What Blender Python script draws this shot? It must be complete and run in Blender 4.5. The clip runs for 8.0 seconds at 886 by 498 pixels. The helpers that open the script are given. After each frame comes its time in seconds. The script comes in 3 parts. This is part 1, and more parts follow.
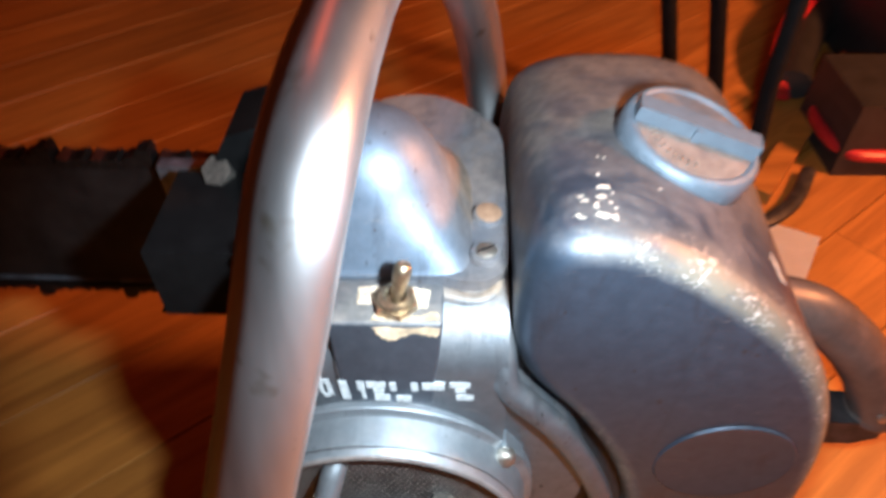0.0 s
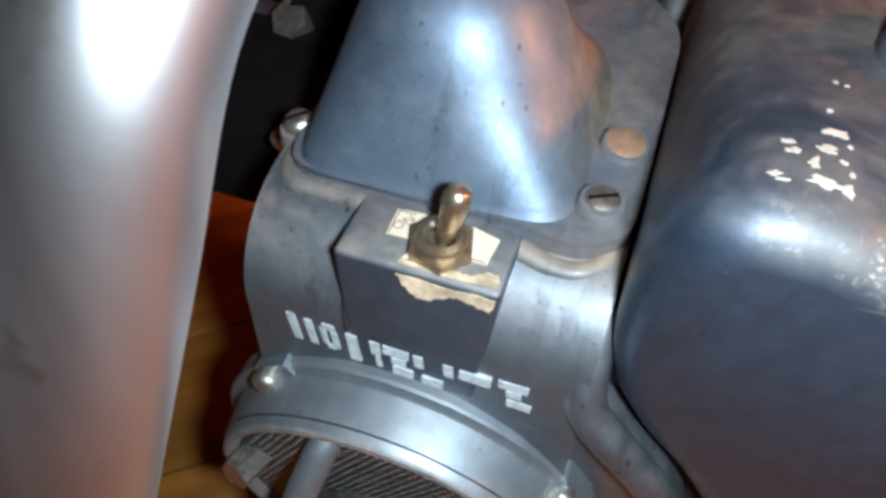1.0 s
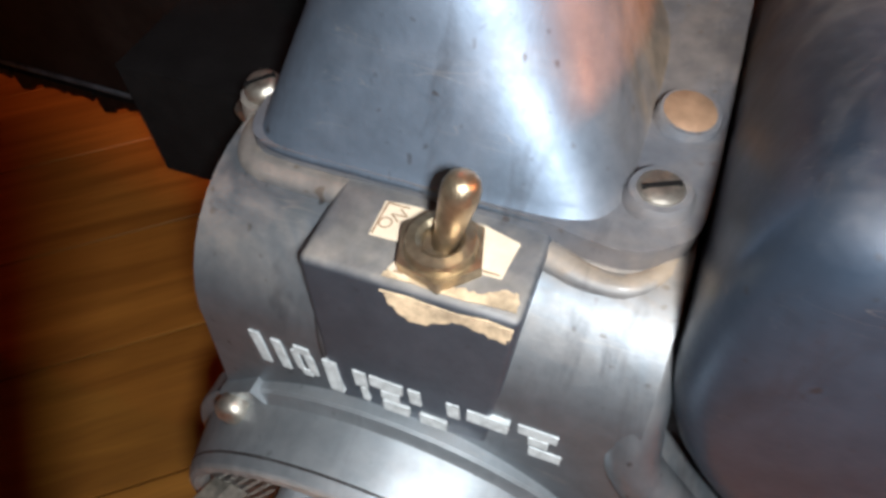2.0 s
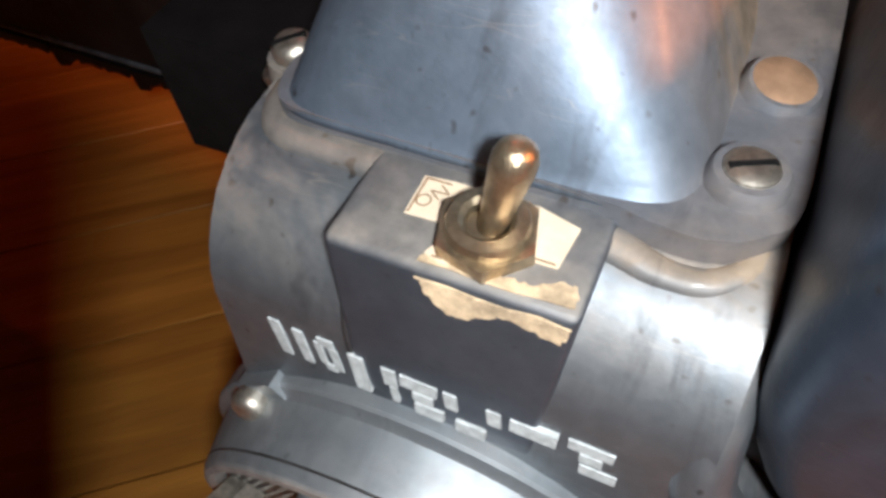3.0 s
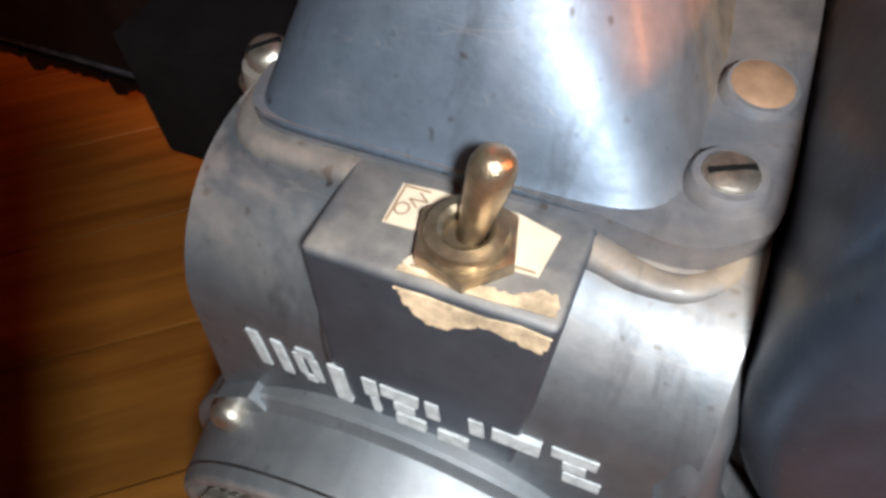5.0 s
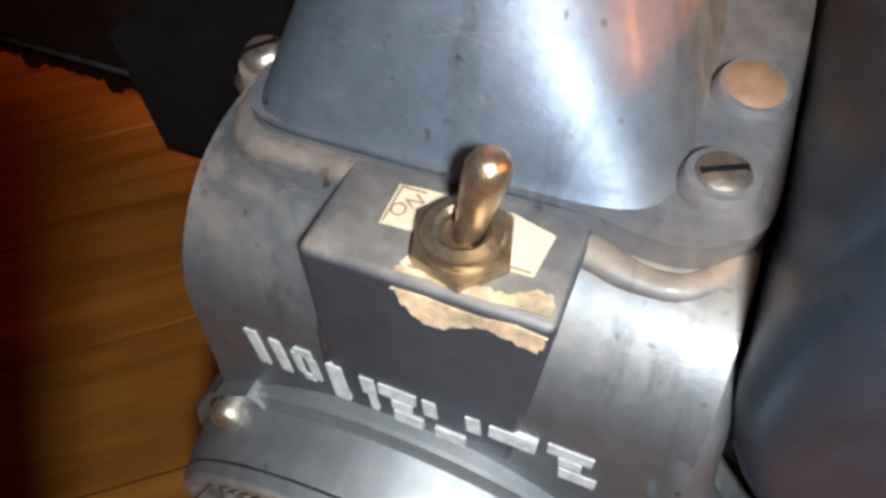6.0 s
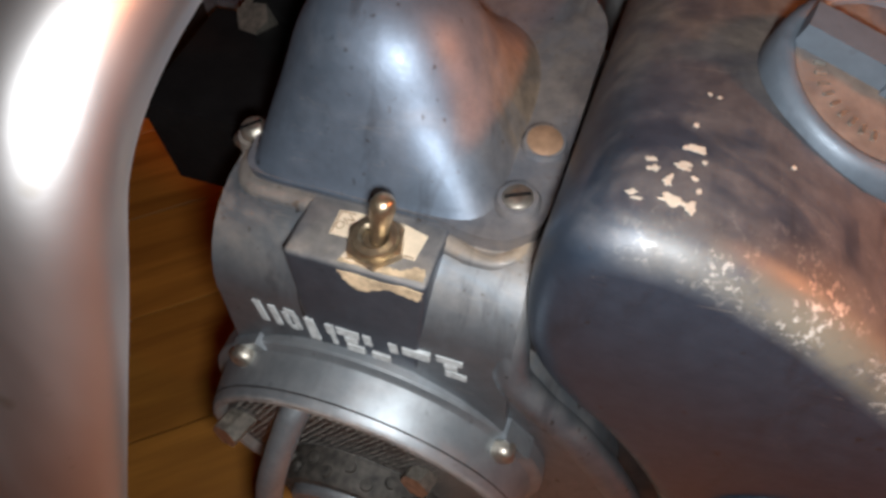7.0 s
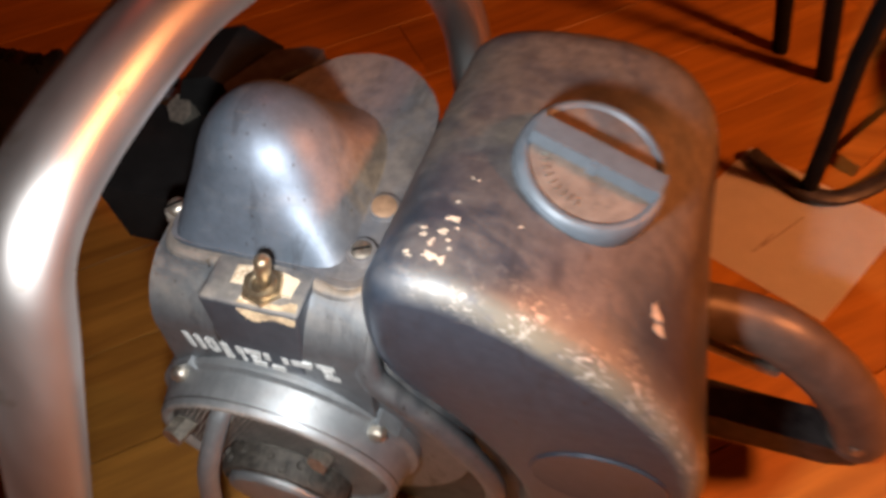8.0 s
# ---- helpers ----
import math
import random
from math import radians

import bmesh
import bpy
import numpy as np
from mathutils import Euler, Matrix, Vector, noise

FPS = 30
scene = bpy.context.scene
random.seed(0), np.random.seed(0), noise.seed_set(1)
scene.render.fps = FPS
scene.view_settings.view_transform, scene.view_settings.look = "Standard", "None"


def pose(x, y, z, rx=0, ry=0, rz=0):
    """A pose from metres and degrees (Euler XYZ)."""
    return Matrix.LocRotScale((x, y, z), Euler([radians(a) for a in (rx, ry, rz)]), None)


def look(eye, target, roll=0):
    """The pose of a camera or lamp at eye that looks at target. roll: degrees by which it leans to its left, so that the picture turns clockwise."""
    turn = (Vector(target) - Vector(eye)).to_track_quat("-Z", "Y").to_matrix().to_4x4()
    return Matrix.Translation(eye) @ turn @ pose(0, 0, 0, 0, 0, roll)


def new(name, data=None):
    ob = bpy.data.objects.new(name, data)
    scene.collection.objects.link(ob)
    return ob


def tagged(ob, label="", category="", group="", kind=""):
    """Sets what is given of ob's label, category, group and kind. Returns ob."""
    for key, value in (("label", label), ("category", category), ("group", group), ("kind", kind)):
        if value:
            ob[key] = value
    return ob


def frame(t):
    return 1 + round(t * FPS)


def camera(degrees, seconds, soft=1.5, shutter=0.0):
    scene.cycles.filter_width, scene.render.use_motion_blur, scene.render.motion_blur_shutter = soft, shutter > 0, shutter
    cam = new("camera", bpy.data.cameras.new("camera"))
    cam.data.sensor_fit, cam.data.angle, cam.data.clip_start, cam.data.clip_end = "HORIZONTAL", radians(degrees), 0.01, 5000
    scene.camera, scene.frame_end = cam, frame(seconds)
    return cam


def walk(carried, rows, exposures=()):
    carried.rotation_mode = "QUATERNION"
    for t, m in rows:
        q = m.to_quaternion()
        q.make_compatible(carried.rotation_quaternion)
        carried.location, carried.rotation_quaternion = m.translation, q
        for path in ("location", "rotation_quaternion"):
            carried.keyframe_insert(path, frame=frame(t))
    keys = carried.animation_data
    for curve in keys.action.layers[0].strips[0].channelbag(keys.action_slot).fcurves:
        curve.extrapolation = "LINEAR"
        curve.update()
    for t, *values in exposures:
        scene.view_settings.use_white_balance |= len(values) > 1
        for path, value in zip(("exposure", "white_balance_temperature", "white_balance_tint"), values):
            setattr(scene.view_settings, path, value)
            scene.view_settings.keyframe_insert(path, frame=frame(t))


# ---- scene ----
cam = camera(64.9, 8.0, 3.3, 0.5)
PATH = [
    (0, (0.005, 0.008, 0.398), (0.008, 1.416, -1.021), 0.3),
    (0.5, (0.018, 0.049, 0.36), (-0.191, 1.289, -1.195), 0.3),
    (1, (0.021, 0.072, 0.335), (-0.377, 1.256, -1.227), -0.2),
    (1.2, (0.019, 0.076, 0.332), (-0.347, 1.261, -1.237), 1.6),
    (2.3, (0.012, 0.106, 0.298), (-0.463, 1.19, -1.315), -3.7),
    (2.5, (0.009, 0.106, 0.295), (-0.471, 1.209, -1.303), -2.4),
    (3, (0.011, 0.109, 0.292), (-0.533, 1.165, -1.317), -5.2),
    (3.5, (0.012, 0.111, 0.29), (-0.526, 1.156, -1.328), -5.6),
    (4, (0.011, 0.111, 0.29), (-0.501, 1.179, -1.322), -4.0),
    (4.5, (0.011, 0.111, 0.291), (-0.499, 1.186, -1.317), -4.1),
    (6, (0.011, 0.111, 0.293), (-0.477, 1.177, -1.327), -4.1),
    (6.2, (0.019, 0.107, 0.302), (-0.512, 1.225, -1.27), -5.2),
    (6.5, (0.032, 0.097, 0.333), (-0.401, 1.132, -1.323), -6.2),
    (7, (0.043, 0.078, 0.361), (-0.368, 1.102, -1.307), -4.8),
    (7.5, (0.055, 0.084, 0.361), (-0.342, 1.104, -1.313), -4.2),
    (7.6, (0.065, 0.087, 0.37), (-0.337, 1.127, -1.291), -5.2),
    (7.8, (0.081, 0.082, 0.396), (-0.306, 1.12, -1.269), -6.3),
    (8, (0.097, 0.057, 0.428), (-0.264, 1.127, -1.222), -5.3),
]
walk(cam, [(t, look(eye, target, roll)) for t, eye, target, roll in PATH],
     [(0.0, 0.95, 5500, 2), (0.5, 0.35, 4950, -12), (1.0, 0.15, 5450, 0), (2.3, 0.25, 6350, 8), (6.0, 0.2, 6400, 8), (6.5, -0.45, 6500, 10), (7.0, -0.35, 6500, 10), (7.5, -0.25, 6500, 10), (8.0, 0.26, 6800, 11)])

# ---- light ----
world = bpy.data.worlds.new("world")
scene.world = world
world.use_nodes = True
bg = world.node_tree.nodes["Background"]
bg.inputs["Color"].default_value = (1.0, 0.45, 0.25, 1)
bg.inputs["Strength"].default_value = 0.004


def lamp(name, kind, place, target, watts, colour, size):
    data = bpy.data.lights.new(name, kind)
    data.energy, data.color = watts, colour
    if kind == "AREA":
        data.size = size
    else:
        data.shadow_soft_size = size
    ob = new(name, data)
    ob.matrix_world = look(place, target)
    return ob


# the white torch beside the lens, and the warm bulbs of the room
lamp("torch", "POINT", (0.054, 0.068, 0.348), (0, 0.2, 0.2), 3.0, (0.92, 0.965, 1.0), 0.009)
lamp("room_bulb", "POINT", (0.78, 0.3, 0.6), (0, 0.2, 0), 26.0, (1.0, 0.3, 0.085), 0.06)
lamp("room_bulb_far", "POINT", (-0.35, 1.9, 2.0), (0, 0.2, 0), 7.0, (1.0, 0.1, 0.02), 0.025)

# ---- materials ----


def material(name):
    m = bpy.data.materials.new(name)
    m.use_nodes = True
    return m, m.node_tree.nodes, m.node_tree.links, m.node_tree.nodes["Principled BSDF"]


def ramp(n, stops):
    r = n.new("ShaderNodeValToRGB")
    el = r.color_ramp.elements
    while len(el) < len(stops):
        el.new(0.5)
    for e, (p, c) in zip(el, stops):
        e.position, e.color = p, (c, c, c, 1) if isinstance(c, (int, float)) else (*c, 1)
    return r


def noise_tex(n, l, scale, detail=4.0, rough=0.6, stretch=None, distortion=0.0):
    co = n.new("ShaderNodeTexCoord")
    t = n.new("ShaderNodeTexNoise")
    t.inputs["Scale"].default_value, t.inputs["Detail"].default_value = scale, detail
    t.inputs["Roughness"].default_value, t.inputs["Distortion"].default_value = rough, distortion
    if stretch:
        mp = n.new("ShaderNodeMapping")
        mp.inputs["Scale"].default_value = stretch
        l.new(co.outputs["Object"], mp.inputs["Vector"])
        l.new(mp.outputs["Vector"], t.inputs["Vector"])
    else:
        l.new(co.outputs["Object"], t.inputs["Vector"])
    return t


def mix(n, l, fac, a, b):
    m = n.new("ShaderNodeMix")
    m.data_type = "RGBA"
    for sock, v in ((m.inputs["Factor"], fac), (m.inputs["A"], a), (m.inputs["B"], b)):
        if isinstance(v, (int, float)):
            sock.default_value = v
        elif isinstance(v, tuple):
            sock.default_value = (*v, 1)
        else:
            l.new(v, sock)
    return m.outputs["Result"]


def blend(n, l, fac, a, b):
    m = n.new("ShaderNodeMix")
    for sock, v in ((m.inputs["Factor"], fac), (m.inputs["A"], a), (m.inputs["B"], b)):
        if isinstance(v, (int, float)):
            sock.default_value = v
        else:
            l.new(v, sock)
    return m.outputs["Result"]


def times(n, l, a, b, op="MULTIPLY"):
    m = n.new("ShaderNodeMath")
    m.operation, m.use_clamp = op, True
    for sock, v in zip(m.inputs, (a, b)):
        if isinstance(v, (int, float)):
            sock.default_value = v
        else:
            l.new(v, sock)
    return m.outputs[0]


def bump(n, l, p, height, strength, distance):
    b = n.new("ShaderNodeBump")
    b.inputs["Strength"].default_value, b.inputs["Distance"].default_value = strength, distance
    l.new(height, b.inputs["Height"])
    l.new(b.outputs["Normal"], p.inputs["Normal"])


def simple(name, colour, rough, metal=0.0, vary=0.25, scale=120.0, relief=0.15, spread=0.1):
    """Plain surface with two scales of mottling and a fine grain."""
    m, n, l, p = material(name)
    a, b = noise_tex(n, l, scale), noise_tex(n, l, scale * 7, 2)
    dark = tuple(c * (1 - vary) for c in colour)
    light = tuple(min(1, c * (1 + vary)) for c in colour)
    c = mix(n, l, ramp_out(n, l, a, 0.3, 0.7), dark, light)
    l.new(c, p.inputs["Base Color"])
    l.new(blend(n, l, b.outputs["Fac"], max(0.05, rough - spread), min(1, rough + spread)), p.inputs["Roughness"])
    p.inputs["Metallic"].default_value = metal
    bump(n, l, p, b.outputs["Fac"], relief, 0.0004)
    return m


def ramp_out(n, l, tex, lo, hi):
    r = ramp(n, [(lo, 0.0), (hi, 1.0)])
    l.new(tex.outputs["Fac"], r.inputs["Fac"])
    return r.outputs["Color"]


def painted(name, colour, rough, metal, dust, dust_colour, dust_at=(0.42, 0.62), worn=(0.55, 0.53, 0.5), specks=0.0, coat=0.0):
    """Old metallic enamel: dusty mottling on what faces up, dark specks, bare metal where the mesh's wear layer says it is rubbed."""
    m, n, l, p = material(name)
    big, mid, fine = noise_tex(n, l, 28, 5, 0.65, None, 0.6), noise_tex(n, l, 170, 4), noise_tex(n, l, 900, 2)
    base = mix(n, l, ramp_out(n, l, mid, 0.3, 0.75), tuple(c * 0.86 for c in colour), tuple(c * 1.12 for c in colour))
    spot = ramp(n, [(0.22, 0.8), (0.3, 0.0)])
    vor = n.new("ShaderNodeTexNoise")
    co = n.new("ShaderNodeTexCoord")
    l.new(co.outputs["Object"], vor.inputs["Vector"])
    vor.inputs["Scale"].default_value, vor.inputs["Detail"].default_value = 310, 1
    l.new(vor.outputs["Fac"], spot.inputs["Fac"])
    base = mix(n, l, times(n, l, spot.outputs["Color"], specks), base, (0.05, 0.04, 0.035))
    geo = n.new("ShaderNodeNewGeometry")
    sep = n.new("ShaderNodeSeparateXYZ")
    l.new(geo.outputs["Normal"], sep.inputs[0])
    up = ramp(n, [(0.35, 0.0), (0.95, 1.0)])
    l.new(sep.outputs["Z"], up.inputs["Fac"])
    layer = n.new("ShaderNodeAttribute")
    layer.attribute_name = "dirt"
    patch = ramp_out(n, l, big, *dust_at)
    fac = times(n, l, times(n, l, patch, up.outputs["Color"]), dust)
    fac = times(n, l, fac, times(n, l, layer.outputs["Fac"], blend(n, l, ramp_out(n, l, big, 0.4, 0.58), 0.5, 1.0)), "MAXIMUM")
    col = mix(n, l, fac, base, mix(n, l, ramp_out(n, l, mid, 0.36, 0.66), tuple(c * 0.76 for c in dust_colour), tuple(c * 1.24 for c in dust_colour)))
    streak = ramp_out(n, l, noise_tex(n, l, 75, 4, 0.65, (1.0, 0.3, 0.3), 0.5), 0.56, 0.7)
    col = mix(n, l, times(n, l, streak, 0.55 * specks), col, (0.045, 0.042, 0.045))
    wear = n.new("ShaderNodeAttribute")
    wear.attribute_name = "wear"
    scr = noise_tex(n, l, 560, 5, 0.7, (1.0, 0.75, 1.0))
    fleck = times(n, l, ramp_out(n, l, scr, 0.54, 0.58), ramp_out(n, l, noise_tex(n, l, 75, 3), 0.47, 0.6))
    film = times(n, l, wear.outputs["Fac"], ramp_out(n, l, noise_tex(n, l, 90, 5, 0.7), 0.26, 0.5))
    col = mix(n, l, times(n, l, film, 0.75), col, (worn[0] * 0.42, worn[1] * 0.39, worn[2] * 0.31))
    bare = times(n, l, wear.outputs["Fac"], fleck)
    col = mix(n, l, bare, col, worn)
    for turn, lane in ((0.5, 0.47), (2.2, 0.55)):
        line = noise_tex(n, l, 30, 1, 0.5, (1.0, 1.0, 1.0))
        mp = n.new("ShaderNodeMapping")
        co = n.new("ShaderNodeTexCoord")
        mp.inputs["Rotation"].default_value, mp.inputs["Scale"].default_value = (0.4, turn, 0.3), (0.5, 6.0, 9.0)
        l.new(co.outputs["Object"], mp.inputs["Vector"])
        l.new(mp.outputs["Vector"], line.inputs["Vector"])
        thin = ramp(n, [(lane, 0.0), (lane + 0.002, 1.0), (lane + 0.004, 0.0)])
        l.new(line.outputs["Fac"], thin.inputs["Fac"])
        some = ramp_out(n, l, noise_tex(n, l, 45, 2), 0.56, 0.62)
        col = mix(n, l, times(n, l, times(n, l, thin.outputs["Color"], some), 0.5), col, (0.42, 0.36, 0.3))
    l.new(col, p.inputs["Base Color"])
    gloss = blend(n, l, fac, blend(n, l, fine.outputs["Fac"], rough - 0.06, rough + 0.08), 0.75)
    l.new(blend(n, l, film, gloss, 0.6), p.inputs["Roughness"])
    l.new(blend(n, l, fac, metal, 0.05), p.inputs["Metallic"])
    p.inputs["Coat Weight"].default_value, p.inputs["Coat Roughness"].default_value = coat, 0.13
    both = times(n, l, mid.outputs["Fac"], times(n, l, fine.outputs["Fac"], 0.4), "ADD")
    bump(n, l, p, both, 0.12, 0.0006)
    return m


def wood(name, a, b, rough=0.38):
    m, n, l, p = material(name)
    info = n.new("ShaderNodeObjectInfo")
    co = n.new("ShaderNodeTexCoord")
    mp = n.new("ShaderNodeMapping")
    mp.inputs["Scale"].default_value = (1.3, 16.0, 6.0)
    off = n.new("ShaderNodeVectorMath")
    off.operation = "ADD"
    rnd = n.new("ShaderNodeVectorMath")
    rnd.operation = "SCALE"
    rnd.inputs[0].default_value = (17, 9, 5)
    l.new(info.outputs["Random"], rnd.inputs["Scale"])
    l.new(co.outputs["Object"], off.inputs[0])
    l.new(rnd.outputs[0], off.inputs[1])
    l.new(off.outputs[0], mp.inputs["Vector"])
    grain, fine = n.new("ShaderNodeTexNoise"), n.new("ShaderNodeTexNoise")
    grain.inputs["Scale"].default_value, grain.inputs["Detail"].default_value, grain.inputs["Distortion"].default_value = 4.0, 6, 0.8
    fine.inputs["Scale"].default_value, fine.inputs["Detail"].default_value = 26.0, 4
    l.new(mp.outputs["Vector"], grain.inputs["Vector"])
    l.new(mp.outputs["Vector"], fine.inputs["Vector"])
    c = mix(n, l, ramp_out(n, l, grain, 0.33, 0.66), a, b)
    c = mix(n, l, times(n, l, ramp_out(n, l, fine, 0.5, 0.8), 0.28), c, tuple(k * 0.55 for k in a))
    hue = n.new("ShaderNodeHueSaturation")
    l.new(c, hue.inputs["Color"])
    l.new(blend(n, l, info.outputs["Random"], 0.88, 1.1), hue.inputs["Value"])
    l.new(hue.outputs["Color"], p.inputs["Base Color"])
    l.new(blend(n, l, fine.outputs["Fac"], rough - 0.08, rough + 0.15), p.inputs["Roughness"])
    bump(n, l, p, fine.outputs["Fac"], 0.12, 0.0005)
    return m


def tube_metal():
    """Scuffed aluminium tube: long soft streaks, olive and brown stains."""
    m, n, l, p = material("polished_tube")
    streak, fine = noise_tex(n, l, 60, 3, 0.55, (1.0, 0.35, 0.16)), noise_tex(n, l, 420, 3)
    base = mix(n, l, ramp_out(n, l, streak, 0.3, 0.7), (0.39, 0.37, 0.363), (0.52, 0.5, 0.49))
    stain = times(n, l, ramp_out(n, l, noise_tex(n, l, 48, 3, 0.6), 0.64, 0.7), 0.6)
    base = mix(n, l, stain, base, (0.2, 0.16, 0.09))
    dots = times(n, l, ramp_out(n, l, noise_tex(n, l, 120, 2), 0.72, 0.76), 0.5)
    base = mix(n, l, dots, base, (0.14, 0.1, 0.07))
    l.new(base, p.inputs["Base Color"])
    p.inputs["Metallic"].default_value = 1.0
    l.new(blend(n, l, streak.outputs["Fac"], 0.31, 0.5), p.inputs["Roughness"])
    bump(n, l, p, fine.outputs["Fac"], 0.05, 0.0003)
    return m


TANK = painted("tank_enamel", (0.062, 0.084, 0.12), 0.34, 0.7, 0.6, (0.14, 0.116, 0.096), (0.42, 0.56), (0.55, 0.51, 0.45), 0.8, 0.04)
COVER = painted("cover_enamel", (0.15, 0.183, 0.23), 0.5, 0.68, 0.5, (0.2, 0.143, 0.1), (0.5, 0.66), specks=0.9, coat=0.03)
CASTING = painted("casting_enamel", (0.185, 0.2, 0.216), 0.46, 0.78, 0.8, (0.255, 0.185, 0.127), (0.4, 0.6), (0.45, 0.36, 0.28), 1.0, 0.08)
BLOCK = painted("switch_box_enamel", (0.1, 0.113, 0.137), 0.46, 0.72, 0.8, (0.25, 0.215, 0.18), (0.28, 0.54), (0.5, 0.36, 0.22), 0.3, 0.1)
RING = painted("ring_aluminium", (0.29, 0.31, 0.325), 0.48, 0.75, 0.3, (0.22, 0.16, 0.12), (0.45, 0.75), specks=0.3)
CAPM = painted("cap_enamel", (0.12, 0.145, 0.17), 0.45, 0.4, 1.0, (0.17, 0.125, 0.1), (0.28, 0.46), specks=0.4)
BARP = painted("cap_bar_enamel", (0.125, 0.15, 0.178), 0.5, 0.3, 0.25, (0.17, 0.125, 0.1), (0.5, 0.75), specks=0.2)
TUBE = tube_metal()
PLATE = simple("dull_bar_plate", (0.2, 0.22, 0.25), 0.42, 0.8, 0.5, 120, 0.3)
BRASS = simple("tarnished_nickel", (0.42, 0.33, 0.22), 0.33, 0.9, 0.35, 300, 0.25)
STEEL = simple("screw_steel", (0.5, 0.45, 0.38), 0.36, 0.9, 0.35, 400, 0.3)
COPPER = simple("dull_plug", (0.34, 0.2, 0.12), 0.5, 0.35, 0.2, 300)
BLACK = simple("black_iron", (0.005, 0.0045, 0.0045), 0.75, 0.0, 0.4, 90, 0.4)
SOOT = simple("sooty_metal", (0.05, 0.045, 0.045), 0.5, 0.5, 0.5, 90, 0.4)
BLACK.node_tree.nodes["Principled BSDF"].inputs["Specular IOR Level"].default_value = 0.15
GRIP = simple("brown_grip", (0.11, 0.085, 0.075), 0.42, 0.1, 0.3, 60, 0.25)
BARM = simple("bar_steel", (0.035, 0.028, 0.026), 0.45, 0.7, 0.4, 40, 0.2)
CHAIN = simple("oily_chain", (0.03, 0.026, 0.024), 0.35, 0.8, 0.5, 300, 0.4)
LETTER = simple("white_enamel", (0.47, 0.48, 0.47), 0.55, 0.0, 0.25, 500, 0.3)
FLAKE = simple("bare_primer", (0.5, 0.43, 0.34), 0.7, 0.0, 0.2, 400, 0.3)
CREAM = simple("yellowed_paper", (0.68, 0.54, 0.39), 0.75, 0.0, 0.12, 250, 0.3)
PASTE = simple("old_glue", (0.48, 0.35, 0.22), 0.8, 0.0, 0.5, 260, 0.6)
INK = simple("brown_ink", (0.27, 0.17, 0.1), 0.7)
PAPER = simple("white_paper", (0.78, 0.76, 0.72), 0.85, 0.0, 0.04, 60, 0.1)
PENCIL = simple("pencil_line", (0.3, 0.24, 0.22), 0.8)
RED = simple("red_plastic", (0.45, 0.012, 0.015), 0.4, 0.0, 0.2, 30, 0.1)
DARK = simple("black_plastic", (0.02, 0.018, 0.018), 0.5, 0.0, 0.3, 60, 0.2)
WIRE = simple("mesh_wire", (0.4, 0.37, 0.32), 0.5, 0.2, 0.4, 300, 0.2)
GRIME = simple("dusty_hub", (0.05, 0.043, 0.036), 0.65, 0.2, 0.7, 260, 0.8)
FLOORWOOD = wood("honey_floorboards", (0.29, 0.112, 0.017), (0.46, 0.19, 0.03), 0.42)
WALL = simple("brown_panelled_wall", (0.14, 0.085, 0.05), 0.9, 0.0, 0.06, 6, 0.1)

# ---- building helpers ----


def finish(name, bm, mat, smooth=True):
    me = bpy.data.meshes.new(name)
    bmesh.ops.recalc_face_normals(bm, faces=bm.faces)
    bm.to_mesh(me)
    bm.free()
    for f in me.polygons:
        f.use_smooth = smooth
    me.materials.append(mat)
    return me


def sharpen(me, degrees=35):
    """Flat shading across edges sharper than this."""
    bm = bmesh.new()
    bm.from_mesh(me)
    for e in bm.edges:
        e.smooth = len(e.link_faces) == 2 and e.calc_face_angle(0) < radians(degrees)
    bm.to_mesh(me)
    bm.free()


def part(name, bm, mat, parent, label="", smooth=True, sharp=35):
    me = finish(name, bm, mat, smooth)
    if smooth and sharp:
        sharpen(me, sharp)
    ob = new(name, me)
    ob.parent = parent
    if parent is not None and parent.type == "EMPTY":
        ob.matrix_parent_inverse = Matrix.Translation(-parent.location)
    if label:
        tagged(ob, label)
    return ob


def thing(name, place, label, category, group=""):
    ob = new(name)
    ob.location = place
    ob.empty_display_size = 0.05
    return tagged(ob, label, category, group)


def catmull(points, per=8, closed=False):
    pts = [Vector(p) for p in points]
    out, count = [], len(pts)
    for i in range(count if closed else count - 1):
        if closed:
            a, b, c, d = (pts[(i + k) % count] for k in (-1, 0, 1, 2))
        else:
            a, b, c, d = pts[max(i - 1, 0)], pts[i], pts[i + 1], pts[min(i + 2, count - 1)]
        for k in range(per):
            t = k / per
            out.append(0.5 * (2 * b + (c - a) * t + (2 * a - 5 * b + 4 * c - d) * t * t + (3 * b - a - 3 * c + d) * t ** 3))
    if not closed:
        out.append(pts[-1])
    return out


def sweep(bm, path, radius, sides=16, flat=1.0, ends=True):
    """A tube along a path of points; radius may be a number or a function of 0..1."""
    rings, up = [], Vector((0.3, -0.4, 0.85))
    for i, p in enumerate(path):
        d = (path[min(i + 1, len(path) - 1)] - path[max(i - 1, 0)]).normalized()
        a = d.cross(up).normalized()
        b = a.cross(d).normalized()
        up = b
        r = radius(i / (len(path) - 1)) if callable(radius) else radius
        rings.append([bm.verts.new(p + r * (math.cos(k * math.tau / sides) * a + flat * math.sin(k * math.tau / sides) * b)) for k in range(sides)])
    for r, s in zip(rings, rings[1:]):
        for k in range(sides):
            bm.faces.new((r[k], r[(k + 1) % sides], s[(k + 1) % sides], s[k]))
    if ends:
        bm.faces.new(rings[0][::-1])
        bm.faces.new(rings[-1])
    return bm


